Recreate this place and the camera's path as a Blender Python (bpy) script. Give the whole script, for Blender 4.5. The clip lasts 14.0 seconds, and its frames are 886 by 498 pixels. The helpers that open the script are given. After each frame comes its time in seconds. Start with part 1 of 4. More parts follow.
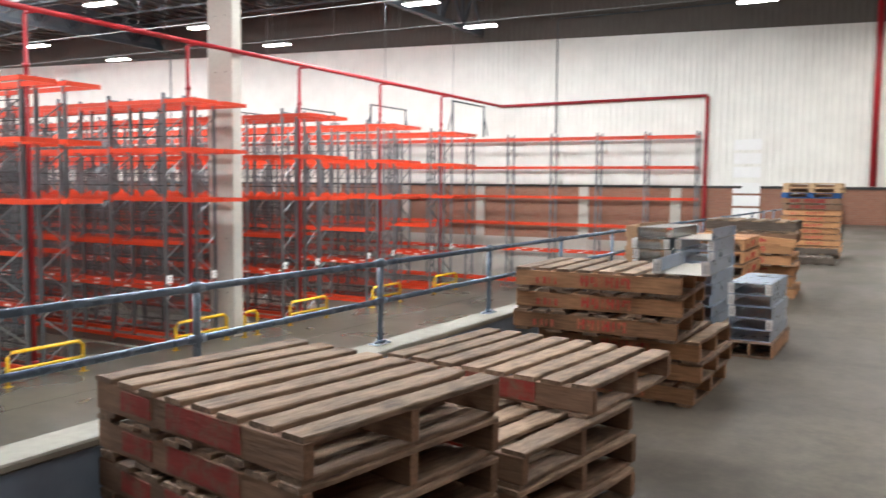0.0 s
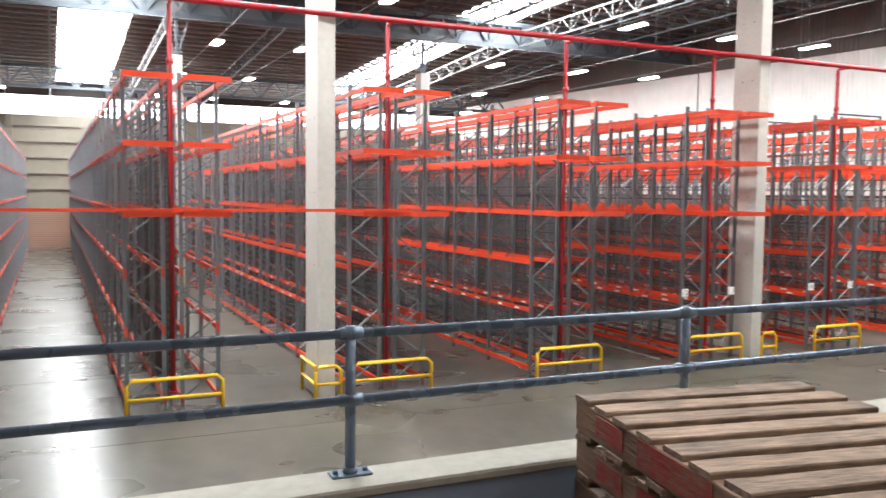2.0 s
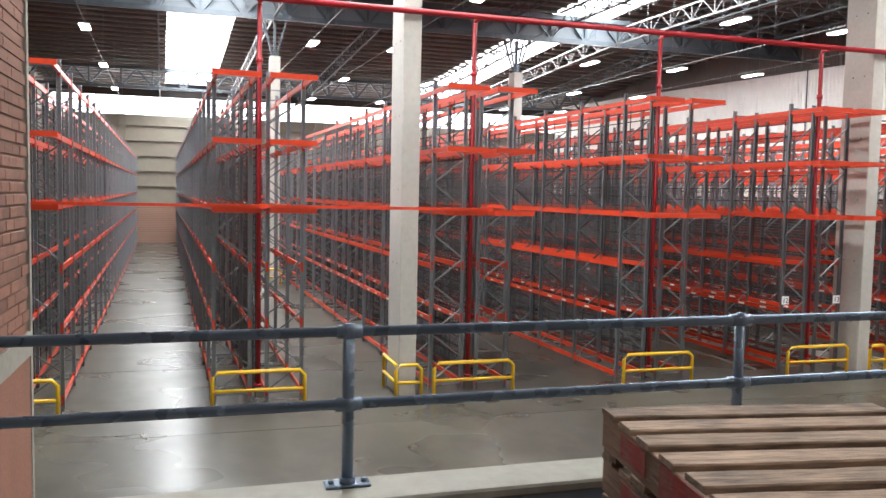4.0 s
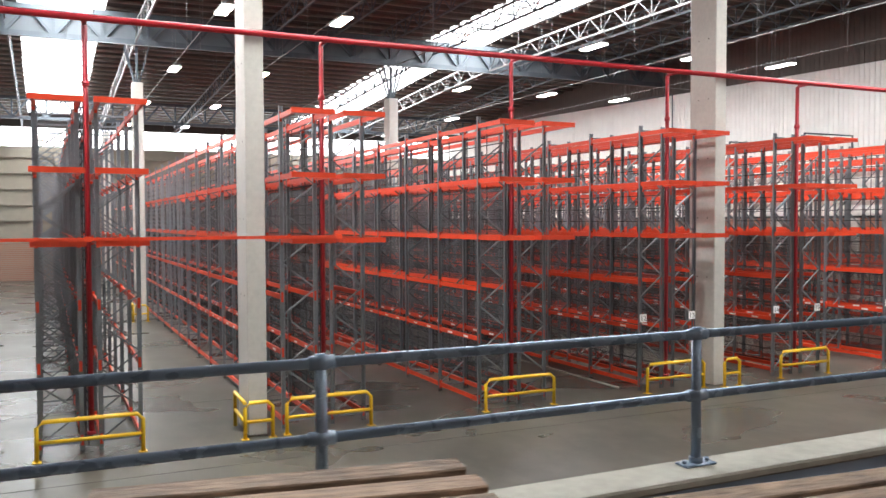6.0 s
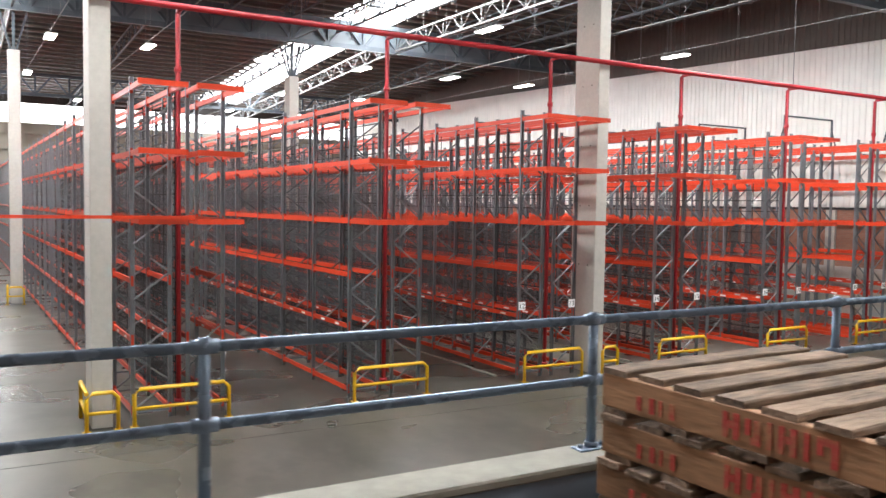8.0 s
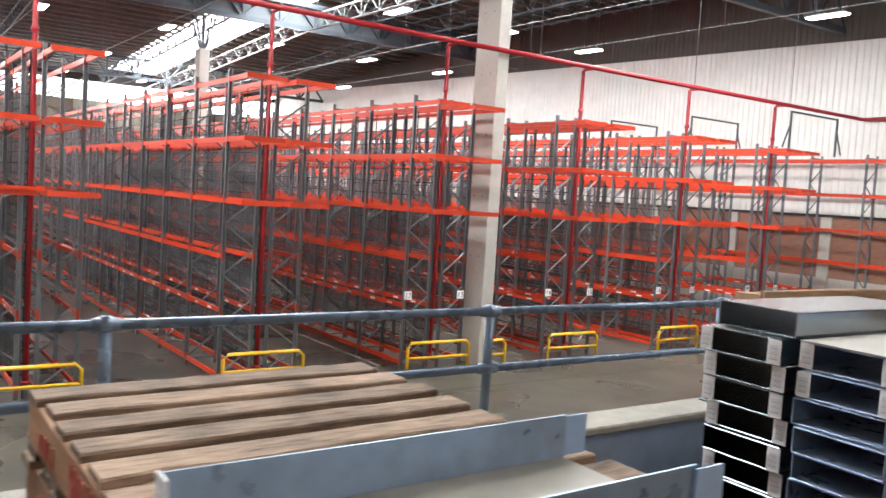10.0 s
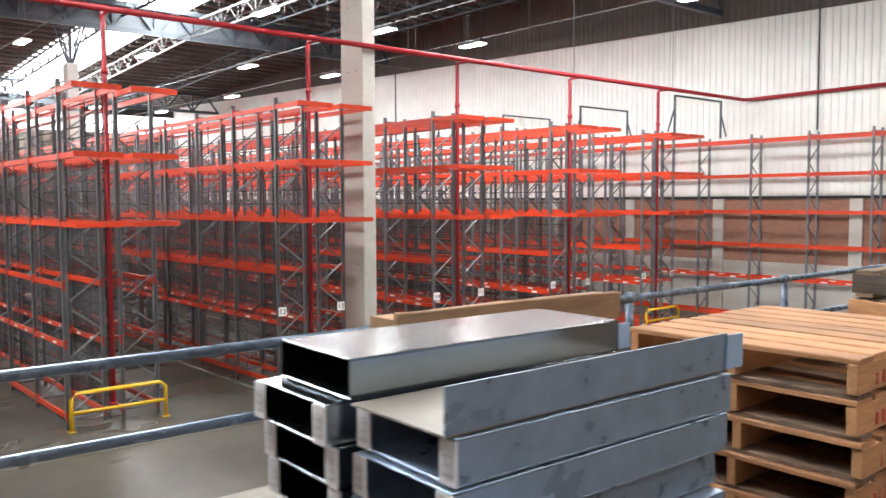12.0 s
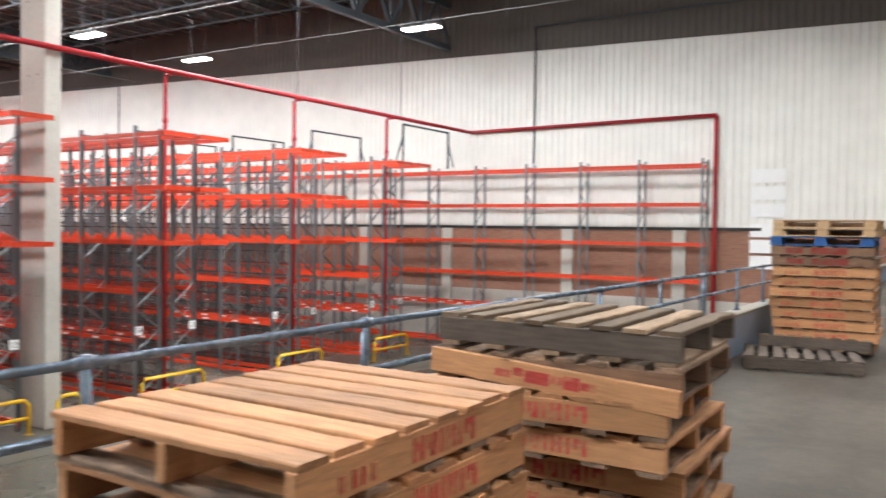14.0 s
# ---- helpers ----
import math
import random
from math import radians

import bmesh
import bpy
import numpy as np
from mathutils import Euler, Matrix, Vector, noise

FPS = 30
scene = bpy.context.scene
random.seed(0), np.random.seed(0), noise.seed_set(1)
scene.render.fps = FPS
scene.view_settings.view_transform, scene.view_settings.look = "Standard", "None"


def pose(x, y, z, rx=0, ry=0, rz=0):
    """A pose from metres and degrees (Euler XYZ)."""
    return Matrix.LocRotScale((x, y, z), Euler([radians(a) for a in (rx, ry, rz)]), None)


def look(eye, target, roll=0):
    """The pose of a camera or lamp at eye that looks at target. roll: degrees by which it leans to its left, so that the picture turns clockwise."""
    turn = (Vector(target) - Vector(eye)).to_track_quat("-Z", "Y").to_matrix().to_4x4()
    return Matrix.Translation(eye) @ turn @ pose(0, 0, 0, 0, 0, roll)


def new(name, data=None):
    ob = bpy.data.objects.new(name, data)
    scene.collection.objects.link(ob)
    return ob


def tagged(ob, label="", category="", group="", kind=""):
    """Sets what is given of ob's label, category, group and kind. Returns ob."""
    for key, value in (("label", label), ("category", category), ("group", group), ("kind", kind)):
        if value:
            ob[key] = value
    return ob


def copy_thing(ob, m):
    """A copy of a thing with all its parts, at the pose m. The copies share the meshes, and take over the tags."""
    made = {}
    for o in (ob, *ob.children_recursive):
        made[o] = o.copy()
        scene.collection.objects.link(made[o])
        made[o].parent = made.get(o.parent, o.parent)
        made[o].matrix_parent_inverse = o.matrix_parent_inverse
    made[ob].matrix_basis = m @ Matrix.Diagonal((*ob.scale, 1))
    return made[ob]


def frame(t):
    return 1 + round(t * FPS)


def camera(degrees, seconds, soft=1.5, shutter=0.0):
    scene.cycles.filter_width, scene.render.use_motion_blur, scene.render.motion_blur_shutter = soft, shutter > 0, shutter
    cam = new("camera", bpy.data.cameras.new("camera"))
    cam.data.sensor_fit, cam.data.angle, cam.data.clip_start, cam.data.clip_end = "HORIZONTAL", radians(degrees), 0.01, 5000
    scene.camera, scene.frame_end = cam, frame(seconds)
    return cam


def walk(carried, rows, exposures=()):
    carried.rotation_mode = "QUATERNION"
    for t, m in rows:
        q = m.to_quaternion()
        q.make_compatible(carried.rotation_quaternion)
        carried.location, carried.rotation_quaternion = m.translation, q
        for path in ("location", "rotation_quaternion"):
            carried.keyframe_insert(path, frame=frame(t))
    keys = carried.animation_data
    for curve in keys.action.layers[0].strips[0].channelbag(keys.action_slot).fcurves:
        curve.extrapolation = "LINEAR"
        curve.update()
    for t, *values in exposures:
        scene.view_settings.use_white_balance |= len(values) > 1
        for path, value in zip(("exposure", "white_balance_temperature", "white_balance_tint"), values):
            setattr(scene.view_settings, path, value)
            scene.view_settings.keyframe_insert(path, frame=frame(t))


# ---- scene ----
cam = camera(58.0, 14.0, shutter=0.35)
PATH = [
    (0, (-1.111, -0.861, 1.508), (0.611, 0.146, 1.353), 0.6),
    (0.5, (-1.101, -0.872, 1.55), (0.415, 0.42, 1.367), 0.7),
    (0.7, (-0.961, -0.796, 1.503), (0.444, 0.618, 1.336), 0.8),
    (1, (-0.88, -0.758, 1.525), (0.363, 0.8, 1.36), 0.8),
    (1.5, (-0.834, -0.728, 1.526), (0.16, 1.001, 1.378), 0.6),
    (2, (-0.822, -0.718, 1.524), (-0.028, 1.112, 1.388), 0.6),
    (2.5, (-0.831, -0.726, 1.525), (-0.202, 1.168, 1.395), 1.2),
    (2.7, (-0.827, -0.717, 1.517), (-0.261, 1.197, 1.385), 1.2),
    (5, (0.133, -0.494, 1.479), (0.734, 1.408, 1.331), 1.0),
    (5.5, (0.476, -0.52, 1.488), (1.175, 1.349, 1.345), 1.0),
    (6, (0.844, -0.444, 1.469), (1.651, 1.385, 1.4), -0.2),
    (6.5, (1.226, -0.388, 1.455), (2.047, 1.434, 1.359), 0.5),
    (7, (1.611, -0.418, 1.467), (2.44, 1.399, 1.351), 1.5),
    (7.5, (2.029, -0.411, 1.467), (2.958, 1.356, 1.353), 0.9),
    (8, (2.464, -0.437, 1.461), (3.435, 1.308, 1.354), 0.9),
    (8.2, (2.634, -0.494, 1.483), (3.608, 1.249, 1.372), 1.6),
    (10.3, (4.25, -0.629, 1.494), (5.389, 1.009, 1.358), 3.1),
    (10.5, (4.437, -0.582, 1.485), (5.606, 1.036, 1.36), 2.3),
    (11, (4.917, -0.479, 1.47), (6.13, 1.108, 1.357), 1.3),
    (11.5, (5.364, -0.544, 1.483), (6.575, 1.043, 1.362), 1.6),
    (12, (5.834, -0.46, 1.503), (7.091, 1.092, 1.385), -0.2),
    (12.5, (6.222, -0.499, 1.497), (7.514, 1.023, 1.395), -0.4),
    (13, (6.617, -0.512, 1.515), (7.944, 0.981, 1.421), -0.3),
    (13.5, (7.047, -0.458, 1.509), (8.517, 0.896, 1.445), 0.0),
    (14, (7.408, -0.524, 1.498), (9.073, 0.584, 1.449), 0.7),
]
walk(cam, [(t, look(eye, target, roll)) for t, eye, target, roll in PATH], exposures=((0, 0.88), (1, 1.1), (1.5, 1.15), (2.5, 0.75), (5, 0.55), (7.5, 0.6), (10.5, 0.8), (12, 0.78), (13, 0.54), (14, 0.78)))

# ---- world, light, exposure ----
world = bpy.data.worlds.new("world")
scene.world = world
world.use_nodes = True
wn = world.node_tree
sky = wn.nodes.new("ShaderNodeTexSky")
sky.sky_type = "NISHITA"
sky.sun_disc = False
sky.sun_elevation = radians(48)
sky.sun_rotation = radians(200)
wn.nodes["Background"].inputs["Strength"].default_value = 0.12
wn.links.new(sky.outputs["Color"], wn.nodes["Background"].inputs["Color"])


def area_lamp(name, x, y, z, sx, sy, watts, rx=0, ry=0, rz=0, color=(1, 1, 1)):
    data = bpy.data.lights.new(name, "AREA")
    data.shape, data.size, data.size_y, data.energy, data.color = "RECTANGLE", sx, sy, watts, color
    ob = new(name, data)
    ob.matrix_world = pose(x, y, z, rx, ry, rz)
    return ob


SKEW = 2.7  # degrees by which aisles, side wall and roof lines lean from the platform's square
SKYLIGHTS = (0.95, 23.3)


def lean(x, y, z=0.0):
    """The pose of a line that starts at x on the rack fronts, at y along the leaning direction."""
    return pose(x, 19.1, z, 0, 0, SKEW) @ pose(0, y - 19.1, 0)


RIDGE, FALL = 44.0, 0.0557  # from here the roof falls towards the end wall


def roof_drop(y):
    return -FALL * max(0.0, y - RIDGE)


SKY_START = (7.0, 7.0)
for sx, start in zip(SKYLIGHTS, SKY_START):
    for y0, y1 in ((start, RIDGE), (RIDGE, 77.5)):
        lamp_ob = area_lamp("skylight_daylight", 0, 0, 0, 3.6, y1 - y0, 150 * (y1 - y0), color=(0.93, 0.97, 1.0))
        mid = (y0 + y1) / 2
        lamp_ob.matrix_world = lean(sx, mid, 12.62 + roof_drop(mid)) @ pose(0, 0, 0, -math.degrees(math.atan(FALL)) if mid > RIDGE else 0)
area_lamp("window_daylight", 14, 78.6, 9.0, 50, 1.6, 1800, rx=-90, color=(0.93, 0.97, 1.0))


# ---- materials ----
def mat(name, color, rough=0.6, metal=0.0, var=0.25, grain=12.0, big=1.0, bump=0.15, stretch=(1, 1, 1), rvar=0.1, tint=None, rnd=0.0, detail=6):
    """Procedural surface: colour varied at a fine and a coarse scale, with roughness variation and relief."""
    m = bpy.data.materials.new(name)
    m.use_nodes = True
    nt = m.node_tree
    N, L = nt.nodes, nt.links
    b = N["Principled BSDF"]
    tc = N.new("ShaderNodeTexCoord")
    mp = N.new("ShaderNodeMapping")
    mp.inputs["Scale"].default_value = stretch
    info = N.new("ShaderNodeObjectInfo")
    off = N.new("ShaderNodeVectorMath")
    off.operation = "MULTIPLY_ADD"
    comb = N.new("ShaderNodeCombineXYZ")
    for i in range(3):
        L.new(info.outputs["Random"], comb.inputs[i])
    off.inputs[1].default_value = (31, 17, 23)
    L.new(comb.outputs[0], off.inputs[0])
    L.new(tc.outputs["Object"], off.inputs[2])
    L.new(off.outputs[0], mp.inputs["Vector"])
    fine, coarse = N.new("ShaderNodeTexNoise"), N.new("ShaderNodeTexNoise")
    fine.inputs["Scale"].default_value, fine.inputs["Detail"].default_value = grain, detail
    coarse.inputs["Scale"].default_value, coarse.inputs["Detail"].default_value = big, 4
    L.new(mp.outputs[0], fine.inputs["Vector"])
    L.new(off.outputs[0], coarse.inputs["Vector"])
    mul = N.new("ShaderNodeMath")
    mul.operation = "MULTIPLY_ADD"
    mul.inputs[1].default_value = 0.5
    half = N.new("ShaderNodeMath")
    half.operation = "MULTIPLY"
    half.inputs[1].default_value = 0.5
    L.new(coarse.outputs["Fac"], half.inputs[0])
    L.new(fine.outputs["Fac"], mul.inputs[0])
    L.new(half.outputs[0], mul.inputs[2])
    ramp = N.new("ShaderNodeValToRGB")
    lo = [c * (1 - var) for c in color]
    hi = [min(1, c * (1 + var)) for c in (tint or color)]
    ramp.color_ramp.elements[0].position, ramp.color_ramp.elements[1].position = 0.3, 0.7
    ramp.color_ramp.elements[0].color, ramp.color_ramp.elements[1].color = (*lo, 1), (*hi, 1)
    L.new(mul.outputs[0], ramp.inputs[0])
    col = ramp.outputs[0]
    if rnd:
        hsv = N.new("ShaderNodeHueSaturation")
        rr = N.new("ShaderNodeMapRange")
        rr.inputs["To Min"].default_value, rr.inputs["To Max"].default_value = 1 - rnd, 1 + rnd
        L.new(info.outputs["Random"], rr.inputs["Value"])
        L.new(rr.outputs[0], hsv.inputs["Value"])
        L.new(col, hsv.inputs["Color"])
        col = hsv.outputs[0]
    L.new(col, b.inputs["Base Color"])
    rm = N.new("ShaderNodeMapRange")
    rm.inputs["To Min"].default_value, rm.inputs["To Max"].default_value = max(0.03, rough - rvar), min(1, rough + rvar)
    L.new(mul.outputs[0], rm.inputs["Value"])
    L.new(rm.outputs[0], b.inputs["Roughness"])
    b.inputs["Metallic"].default_value = metal
    if bump:
        bp = N.new("ShaderNodeBump")
        bp.inputs["Strength"].default_value, bp.inputs["Distance"].default_value = bump, 0.01
        L.new(fine.outputs["Fac"], bp.inputs["Height"])
        L.new(bp.outputs[0], b.inputs["Normal"])
    return m


def glow(name, color, strength):
    m = bpy.data.materials.new(name)
    m.use_nodes = True
    b = m.node_tree.nodes["Principled BSDF"]
    b.inputs["Base Color"].default_value = (*color, 1)
    b.inputs["Emission Color"].default_value = (*color, 1)
    b.inputs["Emission Strength"].default_value = strength
    return m


def concrete(name, color, warm, rough, stain, scuff, size, speck=1.0):
    """Trodden slab: cloudy patches, spill stains, drag scuffs and fine speckle."""
    m = bpy.data.materials.new(name)
    m.use_nodes = True
    N, L = m.node_tree.nodes, m.node_tree.links
    b = N["Principled BSDF"]
    tc = N.new("ShaderNodeTexCoord")

    def noise(scale, detail, squash=None, distortion=0.0, rough_=0.55):
        n = N.new("ShaderNodeTexNoise")
        n.inputs["Scale"].default_value, n.inputs["Detail"].default_value = scale, detail
        n.inputs["Distortion"].default_value, n.inputs["Roughness"].default_value = distortion, rough_
        v = tc.outputs["Object"]
        if squash:
            mp = N.new("ShaderNodeMapping")
            mp.inputs["Scale"].default_value = squash
            mp.inputs["Rotation"].default_value = (0, 0, 0.35)
            L.new(v, mp.inputs["Vector"])
            v = mp.outputs[0]
        L.new(v, n.inputs["Vector"])
        return n.outputs["Fac"]

    def span(v, lo, hi, a, z):
        r = N.new("ShaderNodeMapRange")
        for k, x in zip(("From Min", "From Max", "To Min", "To Max"), (lo, hi, a, z)):
            r.inputs[k].default_value = x
        L.new(v, r.inputs["Value"])
        return r.outputs[0]

    def mix(fac, a, c, kind="MIX"):
        x = N.new("ShaderNodeMix")
        x.data_type, x.blend_type = "RGBA", kind
        L.new(fac, x.inputs[0])
        for sock, v in ((6, a), (7, c)):
            if isinstance(v, tuple):
                x.inputs[sock].default_value = (*v, 1)
            else:
                L.new(v, x.inputs[sock])
        return x.outputs[2]

    dark = tuple(c * (1 - stain) for c in color)
    light = tuple(min(1, c * 1.55) for c in color)
    col = mix(span(noise(0.45 * size, 6, None, 0.2), 0.33, 0.67, 0, 1), color, warm)
    col = mix(span(noise(1.3 * size, 7, None, 0.0, 0.62), 0.46, 0.78, 0, 0.85), col, light)
    col = mix(span(noise(0.8 * size, 6, (1, 0.7, 1), 0.0, 0.6), 0.45, 0.75, 0, 0.85), col, dark)
    col = mix(span(noise(2.2 * size, 5, (0.25, 2.2, 1), 0.0, 0.5), 0.50, 0.78, 0, scuff), col, dark)
    col = mix(span(noise(3.0 * size, 5, (2.4, 0.3, 1), 0.0, 0.5), 0.52, 0.78, 0, scuff), col, light)
    col = mix(span(noise(5.5, 7, None, 0.0, 0.6), 0.40, 0.75, 0, 0.6 * speck), col, dark)
    col = mix(span(noise(9.0, 6, None, 0.0, 0.6), 0.50, 0.8, 0, 0.5 * speck), col, light)
    col = mix(span(noise(26, 4), 0.35, 0.75, 0, 0.3), col, dark)
    L.new(col, b.inputs["Base Color"])
    L.new(span(noise(1.1 * size, 4, (0.5, 1.6, 1), 0.0, 0.5), 0.3, 0.7, rough - 0.07, rough + 0.12), b.inputs["Roughness"])
    return m


def polished(name, tones, rough, gloss):
    """Power-floated slab: soft clouds at three sizes and a shine that varies in patches."""
    m = bpy.data.materials.new(name)
    m.use_nodes = True
    N, L = m.node_tree.nodes, m.node_tree.links
    b = N["Principled BSDF"]
    tc = N.new("ShaderNodeTexCoord")

    def cloud(scale, detail, squash, lo, hi, top):
        mp, n, r = N.new("ShaderNodeMapping"), N.new("ShaderNodeTexNoise"), N.new("ShaderNodeMapRange")
        mp.inputs["Scale"].default_value, mp.inputs["Rotation"].default_value = squash, (0, 0, 0.3)
        n.inputs["Scale"].default_value, n.inputs["Detail"].default_value, n.inputs["Roughness"].default_value = scale, detail, 0.5
        r.interpolation_type = "SMOOTHSTEP"
        for k, x in zip(("From Min", "From Max", "To Max"), (lo, hi, top)):
            r.inputs[k].default_value = x
        L.new(tc.outputs["Object"], mp.inputs["Vector"])
        L.new(mp.outputs[0], n.inputs["Vector"])
        L.new(n.outputs["Fac"], r.inputs["Value"])
        return r.outputs[0]

    col = None
    for tone, fac in zip(tones[1:], (cloud(0.22, 3, (1, 1, 1), 0.35, 0.65, 1.0), cloud(0.7, 2, (1, 0.8, 1), 0.35, 0.8, 0.85), cloud(2.6, 3, (1, 0.7, 1), 0.4, 0.75, 0.45))):
        x = N.new("ShaderNodeMix")
        x.data_type = "RGBA"
        L.new(fac, x.inputs[0])
        if col is None:
            x.inputs[6].default_value = (*tones[0], 1)
        else:
            L.new(col, x.inputs[6])
        x.inputs[7].default_value = (*tone, 1)
        col = x.outputs[2]
    L.new(col, b.inputs["Base Color"])
    r = N.new("ShaderNodeMapRange")
    r.inputs["To Min"].default_value, r.inputs["To Max"].default_value = rough - 0.02, rough + 0.04
    L.new(cloud(0.3, 2, (1, 1.4, 1), 0.3, 0.7, 1.0), r.inputs["Value"])
    L.new(r.outputs[0], b.inputs["Roughness"])
    b.inputs["Specular IOR Level"].default_value = gloss
    return m


M_FLOOR = polished("polished_concrete", ((0.070, 0.066, 0.055), (0.086, 0.078, 0.062), (0.044, 0.041, 0.034), (0.105, 0.096, 0.078)), 0.28, 0.22)
M_DECK = concrete("worn_concrete", (0.082, 0.071, 0.056), (0.112, 0.090, 0.065), 0.52, 0.62, 0.28, 0.7)
M_KERB = mat("kerb_concrete", (0.31, 0.295, 0.255), 0.8, 0, 0.2, 14, 1.2, 0.15)
M_KERBFACE = mat("grey_blue_paint", (0.235, 0.30, 0.40), 0.5, 0, 0.15, 9, 1.0, 0.08)
M_SHEET = mat("white_sheet_cladding", (0.80, 0.79, 0.75), 0.45, 0, 0.09, 1.2, 0.22, 0.0)
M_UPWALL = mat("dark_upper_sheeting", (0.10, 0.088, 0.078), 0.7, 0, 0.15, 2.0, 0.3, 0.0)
M_CONC = mat("column_concrete", (0.46, 0.44, 0.40), 0.75, 0, 0.10, 8, 0.7, 0.1)
M_ROOF = mat("dark_roof_sheet", (0.036, 0.028, 0.024), 0.7, 0, 0.25, 2, 0.4, 0.0)
M_PURLIN = mat("purlin_steel", (0.17, 0.14, 0.12), 0.55, 0.2, 0.2, 4, 0.5, 0.0)
M_TRUSS = mat("truss_grey_paint", (0.075, 0.09, 0.105), 0.5, 0.2, 0.2, 4, 0.5, 0.0)
M_TRUSSLIGHT = mat("light_truss_paint", (0.19, 0.19, 0.187), 0.45, 0.3, 0.15, 4, 0.5, 0.0)
M_BEAM = mat("orange_red_powder_coat", (0.60, 0.047, 0.014), 0.36, 0, 0.12, 10, 0.7, 0.02, rnd=0.12)
M_UPR = mat("galvanised_upright", (0.19, 0.203, 0.218), 0.36, 0.4, 0.2, 14, 0.8, 0.04, rnd=0.12)
M_BRACE = mat("bright_galvanised_brace", (0.16, 0.168, 0.177), 0.4, 0.4, 0.2, 14, 0.8, 0.03, rnd=0.12)
M_PIPE = mat("sprinkler_red_paint", (0.36, 0.016, 0.024), 0.38, 0, 0.12, 9, 0.7, 0.02)
M_YELLOW = mat("safety_yellow_paint", (0.66, 0.40, 0.012), 0.4, 0, 0.1, 10, 1.2, 0.03)
M_RAIL = mat("grey_blue_rail_paint", (0.15, 0.205, 0.28), 0.27, 0.25, 0.08, 16, 2.0, 0.0)
M_STEEL = mat("galvanised_sheet", (0.34, 0.375, 0.40), 0.2, 1.0, 0.15, 3, 0.8, 0.0, rvar=0.05, detail=2)
# dull sheet; bluish, blotchy reflections of an unseen source are put into its colour
M_STEELB = mat("dull_galvanised_blue_sheen", (0.275, 0.36, 0.475), 0.3, 0.4, 0.24, 16, 4.5, 0.0, rvar=0.14)
M_STEELIN = mat("galvanised_inside", (0.30, 0.28, 0.245), 0.5, 0.4, 0.15, 8, 1.5, 0.02)
M_LABEL = mat("paper_label", (0.82, 0.82, 0.82), 0.7, 0, 0.04, 20, 3, 0.0)
M_INK = mat("printed_ink", (0.035, 0.035, 0.04), 0.7, 0, 0.1, 20, 3, 0.0)
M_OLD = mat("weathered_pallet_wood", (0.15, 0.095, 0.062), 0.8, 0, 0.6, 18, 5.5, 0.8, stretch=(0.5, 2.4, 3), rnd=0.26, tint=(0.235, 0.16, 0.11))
M_OLDS = mat("weathered_stringer_wood", (0.21, 0.125, 0.08), 0.8, 0, 0.35, 22, 2.2, 0.5, stretch=(3, 0.35, 3), rnd=0.2)
M_MIXS = mat("mixed_stringer_wood", (0.35, 0.19, 0.10), 0.7, 0, 0.5, 20, 2.6, 0.35, stretch=(3, 0.35, 3), rnd=0.2)
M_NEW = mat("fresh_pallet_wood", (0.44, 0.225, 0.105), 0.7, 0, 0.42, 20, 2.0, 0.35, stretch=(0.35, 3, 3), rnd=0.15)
M_NEWS = mat("fresh_stringer_wood", (0.54, 0.285, 0.135), 0.7, 0, 0.25, 20, 2.0, 0.35, stretch=(3, 0.35, 3), rnd=0.15)
M_GREY = mat("greyed_pallet_wood", (0.13, 0.10, 0.08), 0.85, 0, 0.5, 20, 2.0, 0.25, stretch=(0.35, 3, 3), rnd=0.18)
M_GREYS = mat("greyed_stringer_wood", (0.115, 0.093, 0.077), 0.85, 0, 0.4, 20, 2.0, 0.2, stretch=(3, 0.35, 3), rnd=0.15)
M_TAN = mat("bleached_deck_wood", (0.25, 0.175, 0.115), 0.8, 0, 0.4, 20, 2.5, 0.4, stretch=(0.35, 3, 3), rnd=0.5)
M_OPEN = mat("knotty_brown_wood", (0.36, 0.22, 0.125), 0.75, 0, 0.4, 16, 3.0, 0.35, stretch=(0.4, 3, 3), rnd=0.2)
M_PALE = mat("pale_block_wood", (0.58, 0.41, 0.24), 0.75, 0, 0.2, 18, 2.0, 0.2, rnd=0.1)
M_BLUEP = mat("blue_pallet_paint", (0.03, 0.12, 0.36), 0.6, 0, 0.25, 14, 2.0, 0.3, rnd=0.1)


